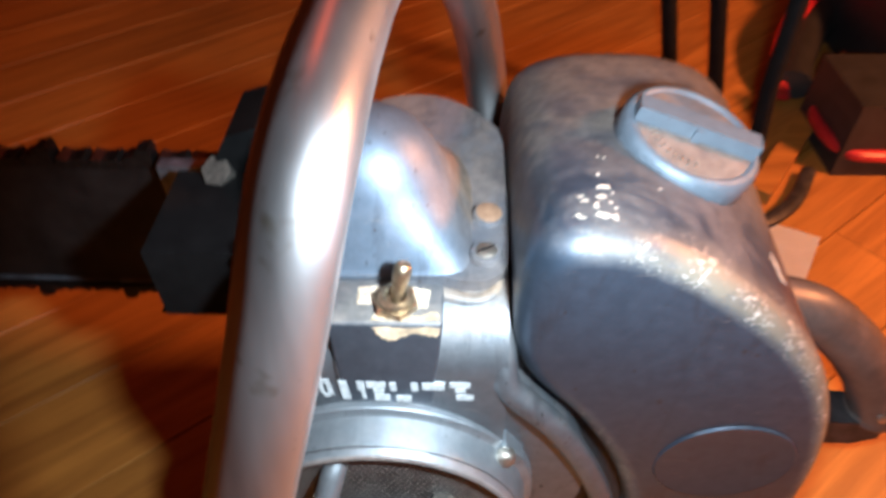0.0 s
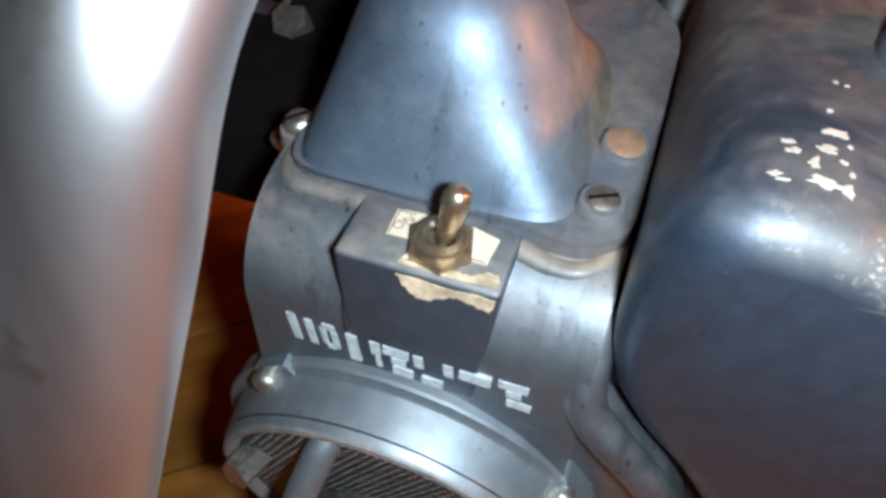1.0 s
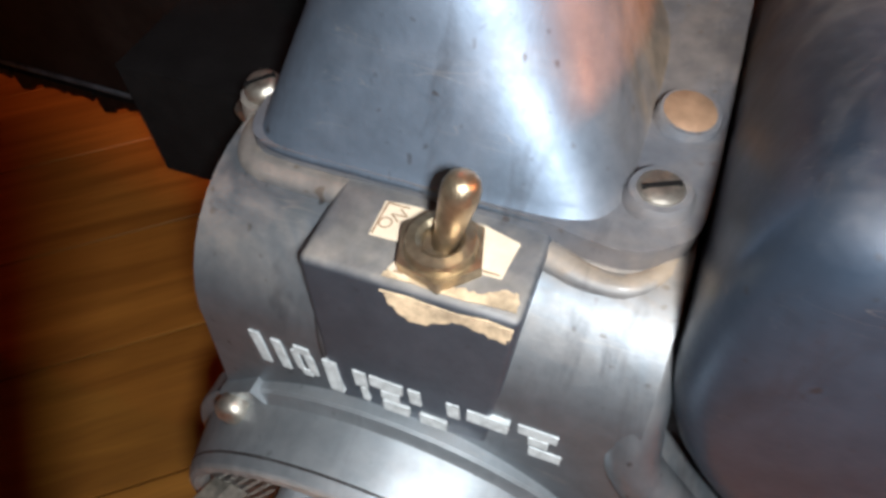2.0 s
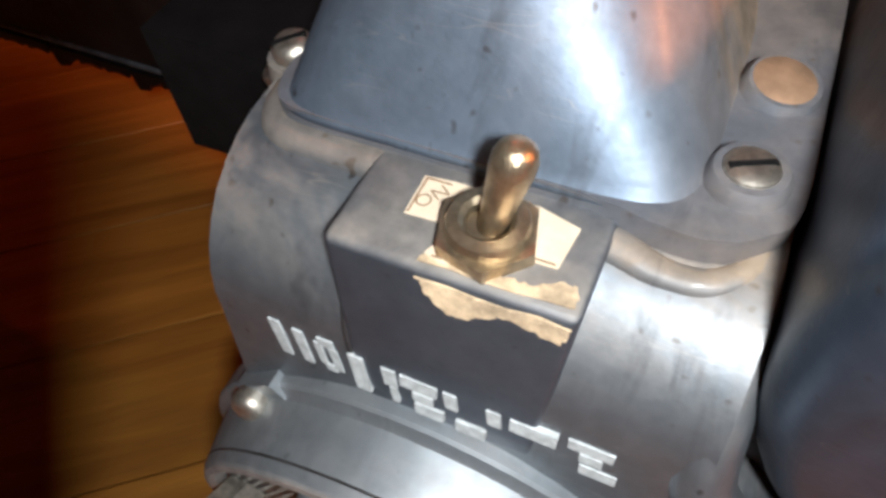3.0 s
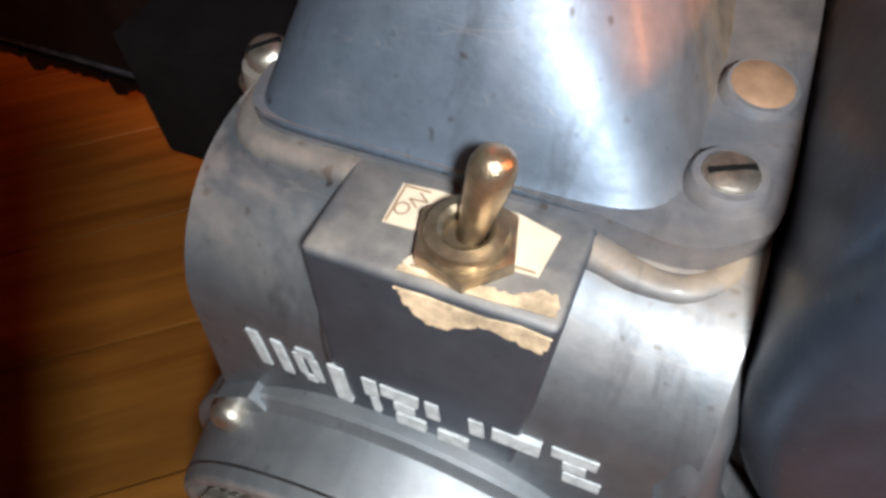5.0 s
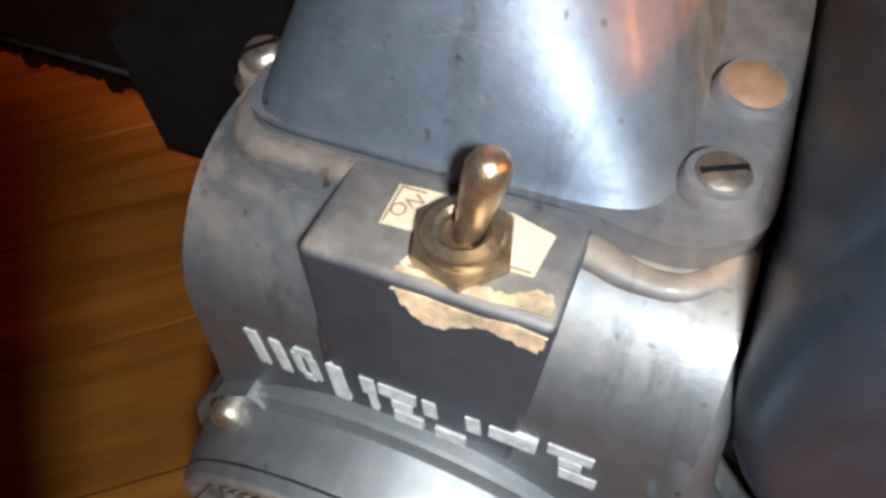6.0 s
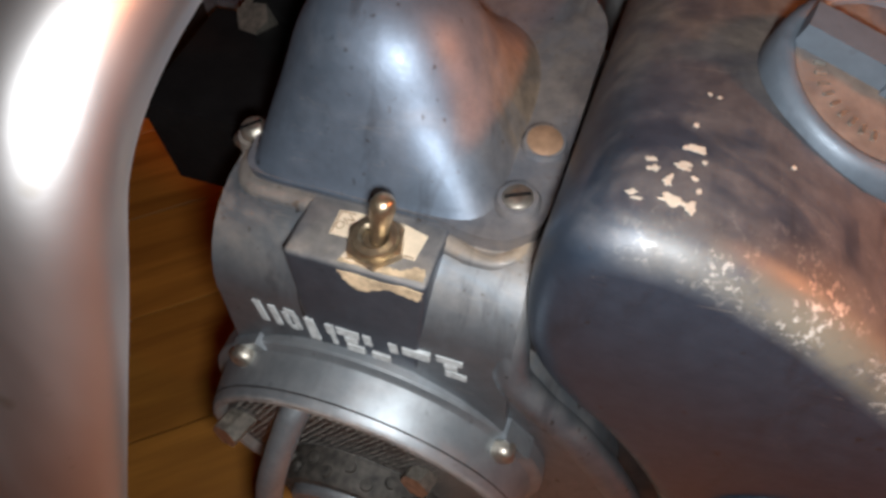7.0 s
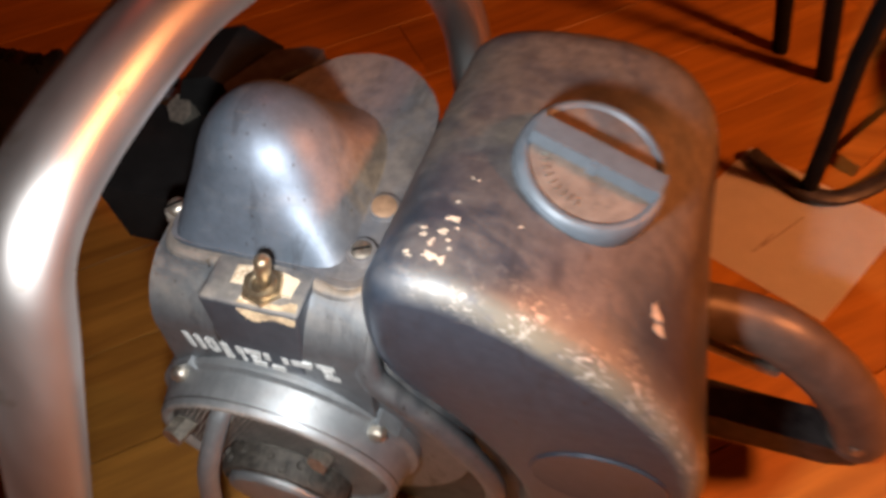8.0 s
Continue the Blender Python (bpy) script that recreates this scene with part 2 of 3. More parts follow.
def loft(bm, rings, close=True, caps=(True, True)):
    vs = [[bm.verts.new(p) for p in r] for r in rings]
    n = len(vs[0])
    for r, s in zip(vs, vs[1:]):
        for k in range(n if close else n - 1):
            bm.faces.new((r[k], r[(k + 1) % n], s[(k + 1) % n], s[k]))
    if caps[0]:
        bm.faces.new(vs[0])
    if caps[1]:
        bm.faces.new(vs[-1][::-1])
    return vs


def prism(bm, outline, axis, lo, hi, bevel=0.0, segs=3):
    """An outline of two coordinates pushed along the third axis, its edges rounded."""
    def put(p, h):
        return {"x": (h, p[0], p[1]), "y": (p[0], h, p[1]), "z": (p[0], p[1], h)}[axis]
    before = set(bm.edges)
    loft(bm, [[put(p, lo) for p in outline], [put(p, hi) for p in outline]])
    if bevel:
        fresh = [e for e in bm.edges if e not in before and (len(e.link_faces) < 2 or e.calc_face_angle(1) > 0.5)]
        bmesh.ops.bevel(bm, geom=fresh, offset=bevel, segments=segs, profile=0.5, affect="EDGES", clamp_overlap=True)
    return bm


def box(bm, lo, hi, bevel=0.0, segs=2):
    return prism(bm, [(lo[0], lo[1]), (hi[0], lo[1]), (hi[0], hi[1]), (lo[0], hi[1])], "z", lo[2], hi[2], bevel, segs)


def lathe(bm, profile, m, sides=24):
    """Turns (radius, height) pairs about the local z of the pose m."""
    rings = [[m @ Vector((r * math.cos(k * math.tau / sides), r * math.sin(k * math.tau / sides), h)) for k in range(sides)] for r, h in profile]
    loft(bm, rings, True, (profile[0][0] > 1e-6, profile[-1][0] > 1e-6))
    bmesh.ops.remove_doubles(bm, verts=bm.verts, dist=1e-6)
    return bm


def facing(place, normal, spin=0):
    """A pose at place whose z looks along normal."""
    return Matrix.Translation(place) @ Vector(normal).to_track_quat("Z", "Y").to_matrix().to_4x4() @ pose(0, 0, 0, 0, 0, spin)


def hexagon(bm, m, across, lo, hi, bevel):
    r = across / math.sqrt(3)
    before = set(bm.verts)
    prism(bm, [(r * math.cos(k * math.pi / 3), r * math.sin(k * math.pi / 3)) for k in range(6)], "z", lo, hi, bevel, 2)
    bmesh.ops.transform(bm, matrix=m, verts=[v for v in bm.verts if v not in before])
    return bm


def layer(ob, name, values):
    a = ob.data.attributes.new(name, "FLOAT", "POINT")
    a.data.foreach_set("value", values)


def arc(cx, cz, r, a0, a1, n):
    return [(cx + r * math.cos(radians(a0 + (a1 - a0) * k / n)), cz + r * math.sin(radians(a0 + (a1 - a0) * k / n))) for k in range(n + 1)]


# ---- the room ----
GROUND = -0.052
GRAIN = 38.0


def setting(name, bm, mat, label, category):
    return tagged(part(name, bm, mat, None, "", True, 30), label, category, kind="structure")


floor = setting("floor", box(bmesh.new(), (-2.2, -2.0, GROUND - 0.06), (2.2, 2.6, GROUND - 0.004)), FLOORWOOD, "subfloor under honey coloured wooden floorboards", "floor")
setting("wall_north", box(bmesh.new(), (-2.3, 2.5, GROUND), (2.3, 2.6, 2.4)), WALL, "plain dark brown wall of the dim room", "wall")
setting("wall_south", box(bmesh.new(), (-2.3, -2.1, GROUND), (2.3, -2.0, 2.4)), WALL, "plain dark brown wall of the dim room", "wall")
setting("wall_east", box(bmesh.new(), (2.2, -2.0, GROUND), (2.3, 2.5, 2.4)), WALL, "plain dark brown wall of the dim room", "wall")
setting("wall_west", box(bmesh.new(), (-2.3, -2.0, GROUND), (-2.2, 2.5, 2.4)), WALL, "plain dark brown wall of the dim room", "wall")
setting("ceiling", box(bmesh.new(), (-2.3, -2.1, 2.4), (2.3, 2.6, 2.5)), WALL, "plain dark brown ceiling of the dim room", "ceiling")

# ---- the chainsaw ----
saw = thing("chainsaw", (0.03, 0.21, GROUND), "old blue-grey enamelled petrol chainsaw standing on wooden floorboards", "chainsaw")

CX, CZ = -0.022, 0.106          # axis of the starter


def front_y(z):
    """Front of the casting at a height."""
    if z > 0.1785:
        return 0.183 - math.sqrt(max(0.0, 0.03 ** 2 - (z - 0.1785) ** 2))
    return 0.153 - (0.1785 - z) * 0.12


def fan_housing():
    bm = bmesh.new()
    sec = [(front_y(z), z) for z in (0.1, 0.13, 0.16, 0.1785)]
    sec += [(0.183 + 0.03 * math.cos(radians(a)), 0.1785 + 0.03 * math.sin(radians(a))) for a in range(170, 89, -10)]
    sec += [(0.235, 0.2085), (0.235, 0.1)]
    prism(bm, sec, "x", -0.0642, 0.0272, 0.0045, 4)
    disc = arc(CX, CZ, 0.087, 62, -120, 40) + [(-0.064, 0.06), (-0.064, 0.15)]
    prism(bm, disc, "y", 0.1542, 0.21, 0.003, 3)
    return part("fan_housing", bm, CASTING, saw, "silver-grey enamelled fan housing", sharp=50)


housing = fan_housing()

# raised flange that follows the fuel tank
rim_path = [Vector((x, y, z)) for x, y, z in ((0.0248, 0.186, 0.2055), (0.0255, 0.171, 0.2005), (0.0258, 0.1618, 0.191), (0.0262, 0.1572, 0.1805), (0.0288, 0.1552, 0.1735), (0.0358, 0.1542, 0.1652), (0.049, 0.154, 0.148), (0.0645, 0.154, 0.1185), (0.076, 0.154, 0.085), (0.078, 0.154, 0.05))]
part("flange", sweep(bmesh.new(), catmull(rim_path, 8), lambda t: 0.0055 * min(1.0, 0.5 + 1.6 * t), 16), CASTING, housing)


def switch_box():
    bm = bmesh.new()
    top, bot = 0.2095, 0.176
    rings = []
    for x0, x1, yf, z in ((-0.034, 0.0, 0.1516, 0.168), (-0.0345, 0.0005, 0.1517, bot), (-0.0372, 0.0038, 0.1568, top)):
        rings.append([(x0, yf, z), (x1, yf, z), (x1, 0.18, z), (x0, 0.18, z)])
    loft(bm, rings)
    bmesh.ops.bevel(bm, geom=bm.edges[:], offset=0.0016, segments=4, profile=0.5, affect="EDGES")
    return part("switch_box", bm, BLOCK, saw, "grey enamelled switch box with peeling label", sharp=60)


sbox = switch_box()

# dark strip standing in for shade and dirt in the gap left of the box
part("shade_dirt_line", sweep(bmesh.new(), catmull([(-0.0372, 0.177, 0.2083), (-0.0367, 0.1664, 0.2035), (-0.0361, 0.1586, 0.196), (-0.0354, 0.1542, 0.187), (-0.0347, 0.153, 0.178)], 6), 0.0008, 8), SOOT, sbox)


def cover_outline(grow=0.0):
    pts = [(-0.0602, 0.2), (-0.0602, 0.186), (-0.0572, 0.1785), (-0.05, 0.1768), (-0.038, 0.1766), (-0.02, 0.1764), (0.0, 0.176), (0.008, 0.1745), (0.0165, 0.1742), (0.0235, 0.178), (0.0272, 0.185), (0.0276, 0.21), (0.0276, 0.24), (0.0266, 0.264), (0.0165, 0.281), (0.0025, 0.292), (-0.012, 0.2958), (-0.027, 0.292), (-0.038, 0.282), (-0.048, 0.268), (-0.056, 0.25), (-0.0595, 0.22)]
    c = Vector((-0.02, 0.23))
    return [tuple(Vector(p) + (Vector(p) - c).normalized() * grow) for p in pts]


def engine_cover():
    bm = bmesh.new()
    smooth = [tuple(p) for p in catmull([(*p, 0) for p in cover_outline()], 4, True)]
    prism(bm, [(x, y) for x, y, _ in smooth], "z", 0.2075, 0.2127, 0.0012, 3)
    ob = part("engine_cover", bm, COVER, saw, "dusty blue-grey engine cover", sharp=50)
    layer(ob, "dirt", [0.6 if v.co.x < 0 and v.co.y < 0.2 else 0.7 for v in ob.data.vertices])
    return ob


cover = engine_cover()

# raised lip of the casting round the cover
lip = [(-0.0608, 0.2, 0.206), (-0.0608, 0.184, 0.206), (-0.0572, 0.1772, 0.206), (-0.048, 0.1758, 0.2058), (-0.03, 0.1754, 0.2058), (-0.01, 0.175, 0.2058), (0.003, 0.174, 0.2055), (0.011, 0.1722, 0.2046), (0.0182, 0.1728, 0.2046), (0.0228, 0.177, 0.2055), (0.024, 0.186, 0.206), (0.024, 0.22, 0.206)]
lip_ob = part("casting_lip", sweep(bmesh.new(), catmull(lip, 6), lambda t: 0.0037 - 0.0009 * max(0.0, min(1.0, (t - 0.5) * 6)), 14), CASTING, housing, sharp=0)
layer(lip_ob, "dirt", [1.0 if v.co.z > 0.207 else 0.5 for v in lip_ob.data.vertices])


def dome():
    """Bell of the cover: a rounded square at its foot that flares in from the corners to a round top."""
    bm, rings = bmesh.new(), []
    cx, cy, foot, tall = -0.0268, 0.2128, 0.2122, 0.0453
    low = {"l": 0.0318, "r": 0.041, "f": 0.0364, "b": 0.05}
    high = {"l": 0.0284, "r": 0.033, "f": 0.0282, "b": 0.033}

    def ring(h, grow=1.0, drop=0.0):
        out, curve = [], math.sqrt(1 - h ** 2.35)
        for i in range(120):
            a = i * math.tau / 120
            c, d = math.cos(a), math.sin(a)
            sx, sy = ("r" if c > 0 else "l"), ("b" if d > 0 else "f")
            power = 2.05 + (6.0 if d < 0 else 0.8) * (1 - h) ** 4
            ex, ey = math.copysign(abs(c) ** (2 / power), c), math.copysign(abs(d) ** (2 / power), d)
            flare = max(0.0, 1 - h / 0.55) ** 1.7
            hx = high[sx] * curve + (low[sx] - high[sx]) * flare
            hy = high[sy] * curve + (low[sy] - high[sy]) * flare
            out.append((cx + hx * ex * grow, cy + hy * ey * grow, foot + tall * h - drop))
        return out

    rings.append(ring(0.0, 1.02, 0.0006))
    for k in range(30):
        rings.append(ring(math.sin(radians(88.5 * k / 29))))
    loft(bm, rings)
    ob = part("dome", bm, COVER, cover, "smooth blue-grey dome", sharp=0)
    layer(ob, "dirt", [max(0.0, min(1.0, (v.co.x + 0.011 + 0.42 * min(0.0, v.co.y - 0.212)) / 0.016 * 0.9)) for v in ob.data.vertices])
    return ob


dome()


def screw(name, parent, place, normal, radius, height, slot, mat=STEEL, spin=30, cross=False):
    """Domed screw head with its slot, on a low washer."""
    m = facing(place, normal, spin)
    bm = bmesh.new()
    lathe(bm, [(0, -0.002), (radius * 0.93, -0.002), (radius, height * 0.25), (radius * 0.93, height * 0.65), (radius * 0.7, height * 0.92), (radius * 0.4, height), (0, height)], m, 20)
    ob = part(name, bm, mat, parent)
    if slot:
        for turn in ((0, 90) if cross else (0,)):
            b = bmesh.new()
            box(b, (-radius * 0.8, -radius * 0.13, height * 0.55), (radius * 0.8, radius * 0.13, height * 1.03))
            bmesh.ops.transform(b, matrix=m @ pose(0, 0, 0, 0, 0, turn), verts=b.verts)
            part("slot", b, BLACK, ob)
    return ob


def boss(parent, place, normal, r0, r1, height, mat):
    bm = bmesh.new()
    lathe(bm, [(0, -0.004), (r0, -0.004), (r0 * 0.97, height * 0.5), (r1, height), (r1 * 0.72, height * 1.02), (r1 * 0.7, height * 0.6), (0, height * 0.6)], facing(place, normal), 24)
    ob = part("boss", bm, mat, parent)
    layer(ob, "dirt", [0.75] * len(ob.data.vertices))
    return ob


# screws of the cover
screw("screw", saw, (-0.0632, 0.1925, 0.2105), (-0.1, -0.15, 1), 0.0042, 0.0035, True, spin=70)
boss(housing, (-0.0632, 0.1925, 0.204), (0, 0, 1), 0.0062, 0.0055, 0.0058, CASTING)
boss(cover, (0.0188, 0.187, 0.2125), (0, 0, 1), 0.0064, 0.0054, 0.003, COVER)
screw("screw", saw, (0.0188, 0.187, 0.2148), (0, 0, 1), 0.0043, 0.0018, True, spin=25)
boss(cover, (0.0202, 0.209, 0.2125), (0.12, -0.1, 1), 0.0066, 0.0058, 0.0024, COVER)
screw("plug", saw, (0.0202, 0.209, 0.2138), (0.12, -0.1, 1), 0.0055, 0.0018, False, COPPER)
screw("screw", saw, (-0.075, 0.2, 0.196), (-0.4, 0.0, 1), 0.004, 0.003, False)

# dark finned parts behind the cover
bm = bmesh.new()
box(bm, (-0.078, 0.266, 0.16), (-0.034, 0.302, 0.2), 0.004)
muffler = part("muffler", bm, SOOT, saw, "dark sooty muffler")
part("muffler_lip", prism(bmesh.new(), [(-0.076, 0.262), (-0.066, 0.25), (-0.058, 0.262), (-0.05, 0.274), (-0.04, 0.2835), (-0.0385, 0.2935), (-0.0475, 0.2945), (-0.0625, 0.2885)], "z", 0.196, 0.213, 0.002), SOOT, muffler)

# ---- toggle switch ----
NUT = Vector((-0.0132, 0.1655, 0.2097))
toggle = part("toggle_switch", hexagon(bmesh.new(), facing(NUT, (0.02, -0.03, 1), 12), 0.0142, 0.0, 0.0028, 0.0005), BRASS, saw, "tarnished brass toggle switch", sharp=30)
part("bushing", lathe(bmesh.new(), [(0, 0.001), (0.0064, 0.001), (0.0064, 0.0035), (0.006, 0.0046), (0.0042, 0.0049), (0.0034, 0.0042), (0.003, 0.002), (0, 0.002)], facing(NUT, (0.02, -0.03, 1)), 28), BRASS, toggle)
lever_axis = Vector((0.2, 0.14, 1.0)).normalized()
part("lever", lathe(bmesh.new(), [(0, 0.002), (0.0022, 0.002), (0.0024, 0.006), (0.0029, 0.011), (0.0033, 0.0145), (0.0033, 0.0162), (0.0027, 0.0179), (0.0015, 0.0188), (0, 0.019)], facing(NUT, lever_axis), 20), BRASS, toggle, sharp=0)


def patch(outline, z, thick, mat, parent, name, label=""):
    bm = bmesh.new()
    prism(bm, outline, "z", z, z + thick)
    return part(name, bm, mat, parent, label, smooth=False)


TOP = 0.2095
label_ob = patch([(-0.0269, 0.1653), (-0.0271, 0.1733), (-0.0221, 0.1738), (-0.0081, 0.1738), (-0.0011, 0.1719), (-0.0019, 0.1639), (-0.0059, 0.1638), (-0.0109, 0.1627), (-0.0118, 0.1607), (-0.0178, 0.1585), (-0.0208, 0.1595), (-0.0195, 0.163), (-0.0209, 0.1655)], TOP + 0.0001, 0.0003, CREAM, sbox, "label", "torn yellowed paper label")
random.seed(4)


def ragged(points, jitter, per=3):
    out = []
    for a, b in zip(points, points[1:] + points[:1]):
        for k in range(per):
            t = k / per
            out.append((a[0] + (b[0] - a[0]) * t + random.uniform(-jitter, jitter), a[1] + (b[1] - a[1]) * t + random.uniform(-jitter, jitter)))
    return out


# glue left on the edge and the front of the box
glue = patch(ragged([(-0.0205, 0.1596), (-0.0118, 0.1604), (-0.008, 0.1598), (-0.004, 0.1602), (-0.0005, 0.1622), (0.0018, 0.162), (0.0024, 0.1583), (-0.021, 0.1581)], 0.0004, 5), TOP + 0.00005, 0.00025, PASTE, sbox, "glue_stain", "brown glue stain")
bm = bmesh.new()
prism(bm, ragged([(-0.0207, 0.208), (-0.0192, 0.2052), (-0.0157, 0.2024), (-0.0117, 0.2028), (-0.0077, 0.2056), (-0.0027, 0.2052), (0.0014, 0.204), (0.0022, 0.2052), (0.0024, 0.208)], 0.0004, 5), "y", 0.0, 0.0004)
for v in bm.verts:
    v.co.y += 0.1515 + (v.co.z - 0.176) / 0.0335 * 0.005 - 0.0002
part("glue_stain", bm, PASTE, sbox, "brown glue stain", smooth=False)

# the word on the label
txt = bpy.data.curves.new("label_word", "FONT")
txt.body, txt.size, txt.align_x, txt.align_y = "ON", 0.0036, "CENTER", "CENTER"
tob = new("label_word", txt)
tme = bpy.data.meshes.new_from_object(tob)
bpy.data.objects.remove(tob)
tme.materials.append(INK)
word = new("label_word", tme)
word.parent = label_ob
word.matrix_basis = pose(-0.0241, 0.1695, TOP + 0.00055, 0, 0, 52)
for lo, hi in (((-0.0266, 0.1656), (-0.0263, 0.1728)), ((-0.0266, 0.1728), (-0.0222, 0.1731)), ((-0.0195, 0.1592), (-0.0178, 0.1595)), ((-0.006, 0.1642), (-0.0024, 0.1645))):
    part("label_line", box(bmesh.new(), (*lo, TOP + 0.0004), (*hi, TOP + 0.00055)), INK, label_ob, smooth=False)

# ---- worn white marks on the front, plain slanted shapes ----
MARKS = [  # start in millimetres, width, foot and head as shares of the band's height
    (-52.0, 2.5, 0.0, 1.0), (-47.0, 2.3, 0.0, 0.95), (-42.8, 1.7, 0.18, 0.8), (-41.6, 3.6, 0.76, 1.0), (-39.8, 1.9, 0.1, 0.74), (-42.0, 2.4, 0.0, 0.2), (-34.6, 3.2, 0.05, 1.0),
    (-27.8, 2.8, 0.55, 1.0), (-27.0, 1.4, 0.1, 0.5), (-24.4, 7.6, 0.7, 1.0), (-22.4, 4.2, 0.4, 0.62), (-22.6, 6.0, 0.02, 0.3), (-15.8, 2.6, 0.58, 1.0), (-14.6, 6.0, 0.0, 0.27), (-7.8, 2.7, 0.6, 1.0),
    (-3.8, 8.8, 0.68, 1.0), (6.2, 8.2, 0.7, 1.0), (8.0, 4.2, 0.4, 0.64), (7.8, 6.8, 0.02, 0.3)]
for start, wide, foot, head in MARKS:
    low, tall = 0.1713, 0.0098
    quad = []
    for dx, v in ((0, foot), (wide * 0.93, foot), (wide, head), (0.05 * wide, head)):
        z = low + tall * v
        quad.append(((start + dx) * 0.001 + (z - low) * -0.16 + 0.0008, z - 0.02 * (start + dx + 20) * 0.001))
    bm = bmesh.new()
    vs = [[], []]
    on_box = -0.036 < quad[0][0] < 0.0
    for x, z in quad:
        y = front_y(z)
        if on_box:
            y = min(y, 0.1516 + (z - 0.176) / 0.0335 * 0.0051)
        vs[0].append((x, y - 0.0003, z))
        vs[1].append((x, y + 0.001, z))
    loft(bm, vs)
    part("white_mark", bm, LETTER, housing, smooth=False)

# ---- starter ring ----
AX = pose(CX, 0.0, CZ, 90, 0, 0)      # local z points to -y


def ring_shape():
    bm = bmesh.new()
    prof = [(0.05, 0.156), (0.0638, 0.156), (0.0638, 0.1492), (0.0632, 0.1484), (0.0612, 0.1478), (0.0603, 0.147), (0.0582, 0.1365), (0.0575, 0.1335), (0.0566, 0.1322), (0.0552, 0.1318), (0.0538, 0.1325), (0.0528, 0.1345), (0.0524, 0.137), (0.05, 0.1372)]
    rings = [[AX @ Vector((r * math.cos(k * math.tau / 72), r * math.sin(k * math.tau / 72), h)) for k in range(72)] for r, h in [(a, -b) for a, b in prof]]
    loft(bm, rings + [rings[0]], True, (False, False))
    bmesh.ops.remove_doubles(bm, verts=bm.verts, dist=1e-6)
    return part("starter_ring", bm, RING, saw, "satin aluminium starter ring", sharp=35)


ring = ring_shape()
layer(ring, "dirt", [0.75 if math.hypot(v.co.x - CX, v.co.z - CZ) < 0.0572 else 0.0 for v in ring.data.vertices])
part("groove", lathe(bmesh.new(), [(0.0579, -0.1354), (0.0582, -0.1357), (0.0581, -0.136), (0.0578, -0.1358), (0.0579, -0.1354)], AX, 72), SOOT, ring)
for ang in (127, 33, -57, -147):
    c, s = math.cos(radians(ang)), math.sin(radians(ang))
    m = Matrix.Translation((CX + 0.0625 * c, 0.1492, CZ + 0.0635 * s)) @ pose(0, 0, 0, 0, 90 - ang, 0)
    bm = bmesh.new()
    box(bm, (-0.0062, -0.0022, -0.006), (0.0078, 0.006, 0.0018), 0.0016, 3)
    bmesh.ops.transform(bm, matrix=m, verts=bm.verts)
    lug = part("lug", bm, RING, ring)
    screw("screw", lug, (CX + 0.0612 * c - 0.002 * s, 0.1455, CZ + 0.0612 * s + 0.002 * c), (0, -1, 0.15), 0.0042, 0.0035, False)

# perforated guard inside the ring
part("liner", lathe(bmesh.new(), [(0.0522, -0.137), (0.0522, -0.1525), (0.0505, -0.1525), (0.0505, -0.1365), (0.0522, -0.137)], AX, 48), BLACK, ring)
m = AX @ pose(0, 0, -0.1385)
guard = part("guard_plate", lathe(bmesh.new(), [(0, 0), (0.052, 0), (0.052, 0.002), (0, 0.002)], m, 48), BLACK, ring)
bm = bmesh.new()
for i in range(-20, 21):
    for j in range(-20, 21):
        x, z = i * 0.0026 + (j % 2) * 0.0013, j * 0.00225
        if math.hypot(x, z) < 0.051 and math.hypot(x, z + 0.021) > 0.032:
            vs = [bm.verts.new(AX @ Vector((x + 0.00095 * math.cos(k * math.pi / 3), z + 0.00095 * math.sin(k * math.pi / 3), -0.1359 - 0.0007 * math.sin(k * math.pi / 3)))) for k in range(6)]
            bm.faces.new(vs)
tagged(part("mesh_weave", bm, WIRE, ring, "", smooth=False), kind="stuff")
HUBX = AX @ pose(0.0, -0.021, 0)
hub = part("starter_hub", lathe(bmesh.new(), [(0, -0.152), (0.0315, -0.152), (0.0315, -0.125), (0.0305, -0.1232), (0.028, -0.1225), (0.0275, -0.1235), (0, -0.1235)], HUBX, 40), GRIME, ring, "dusty starter pulley")
part("hub_cap", lathe(bmesh.new(), [(0, -0.126), (0.0262, -0.126), (0.0262, -0.121), (0.025, -0.1195), (0.012, -0.118), (0, -0.118)], HUBX, 40), RING, hub)
for k in range(9):
    a = radians(35 + k * 14)
    part("hub_knob", lathe(bmesh.new(), [(0, -0.001), (0.0024, -0.001), (0.002, 0.001), (0, 0.0014)], facing((CX + 0.0318 * math.cos(a), 0.131 - 0.004 * (k % 2), CZ - 0.021 + 0.0318 * math.sin(a)), (math.cos(a), 0, math.sin(a))), 10), GRIME, hub)
part("spoke", sweep(bmesh.new(), catmull([(-0.0345, 0.147, 0.1535), (-0.037, 0.139, 0.149), (-0.0398, 0.1315, 0.1425), (-0.0462, 0.1175, 0.119), (-0.053, 0.11, 0.085)], 6), lambda t: 0.0048 + 0.003 * max(0.0, 0.3 - t), 18), RING, ring, "plain aluminium starter strut")
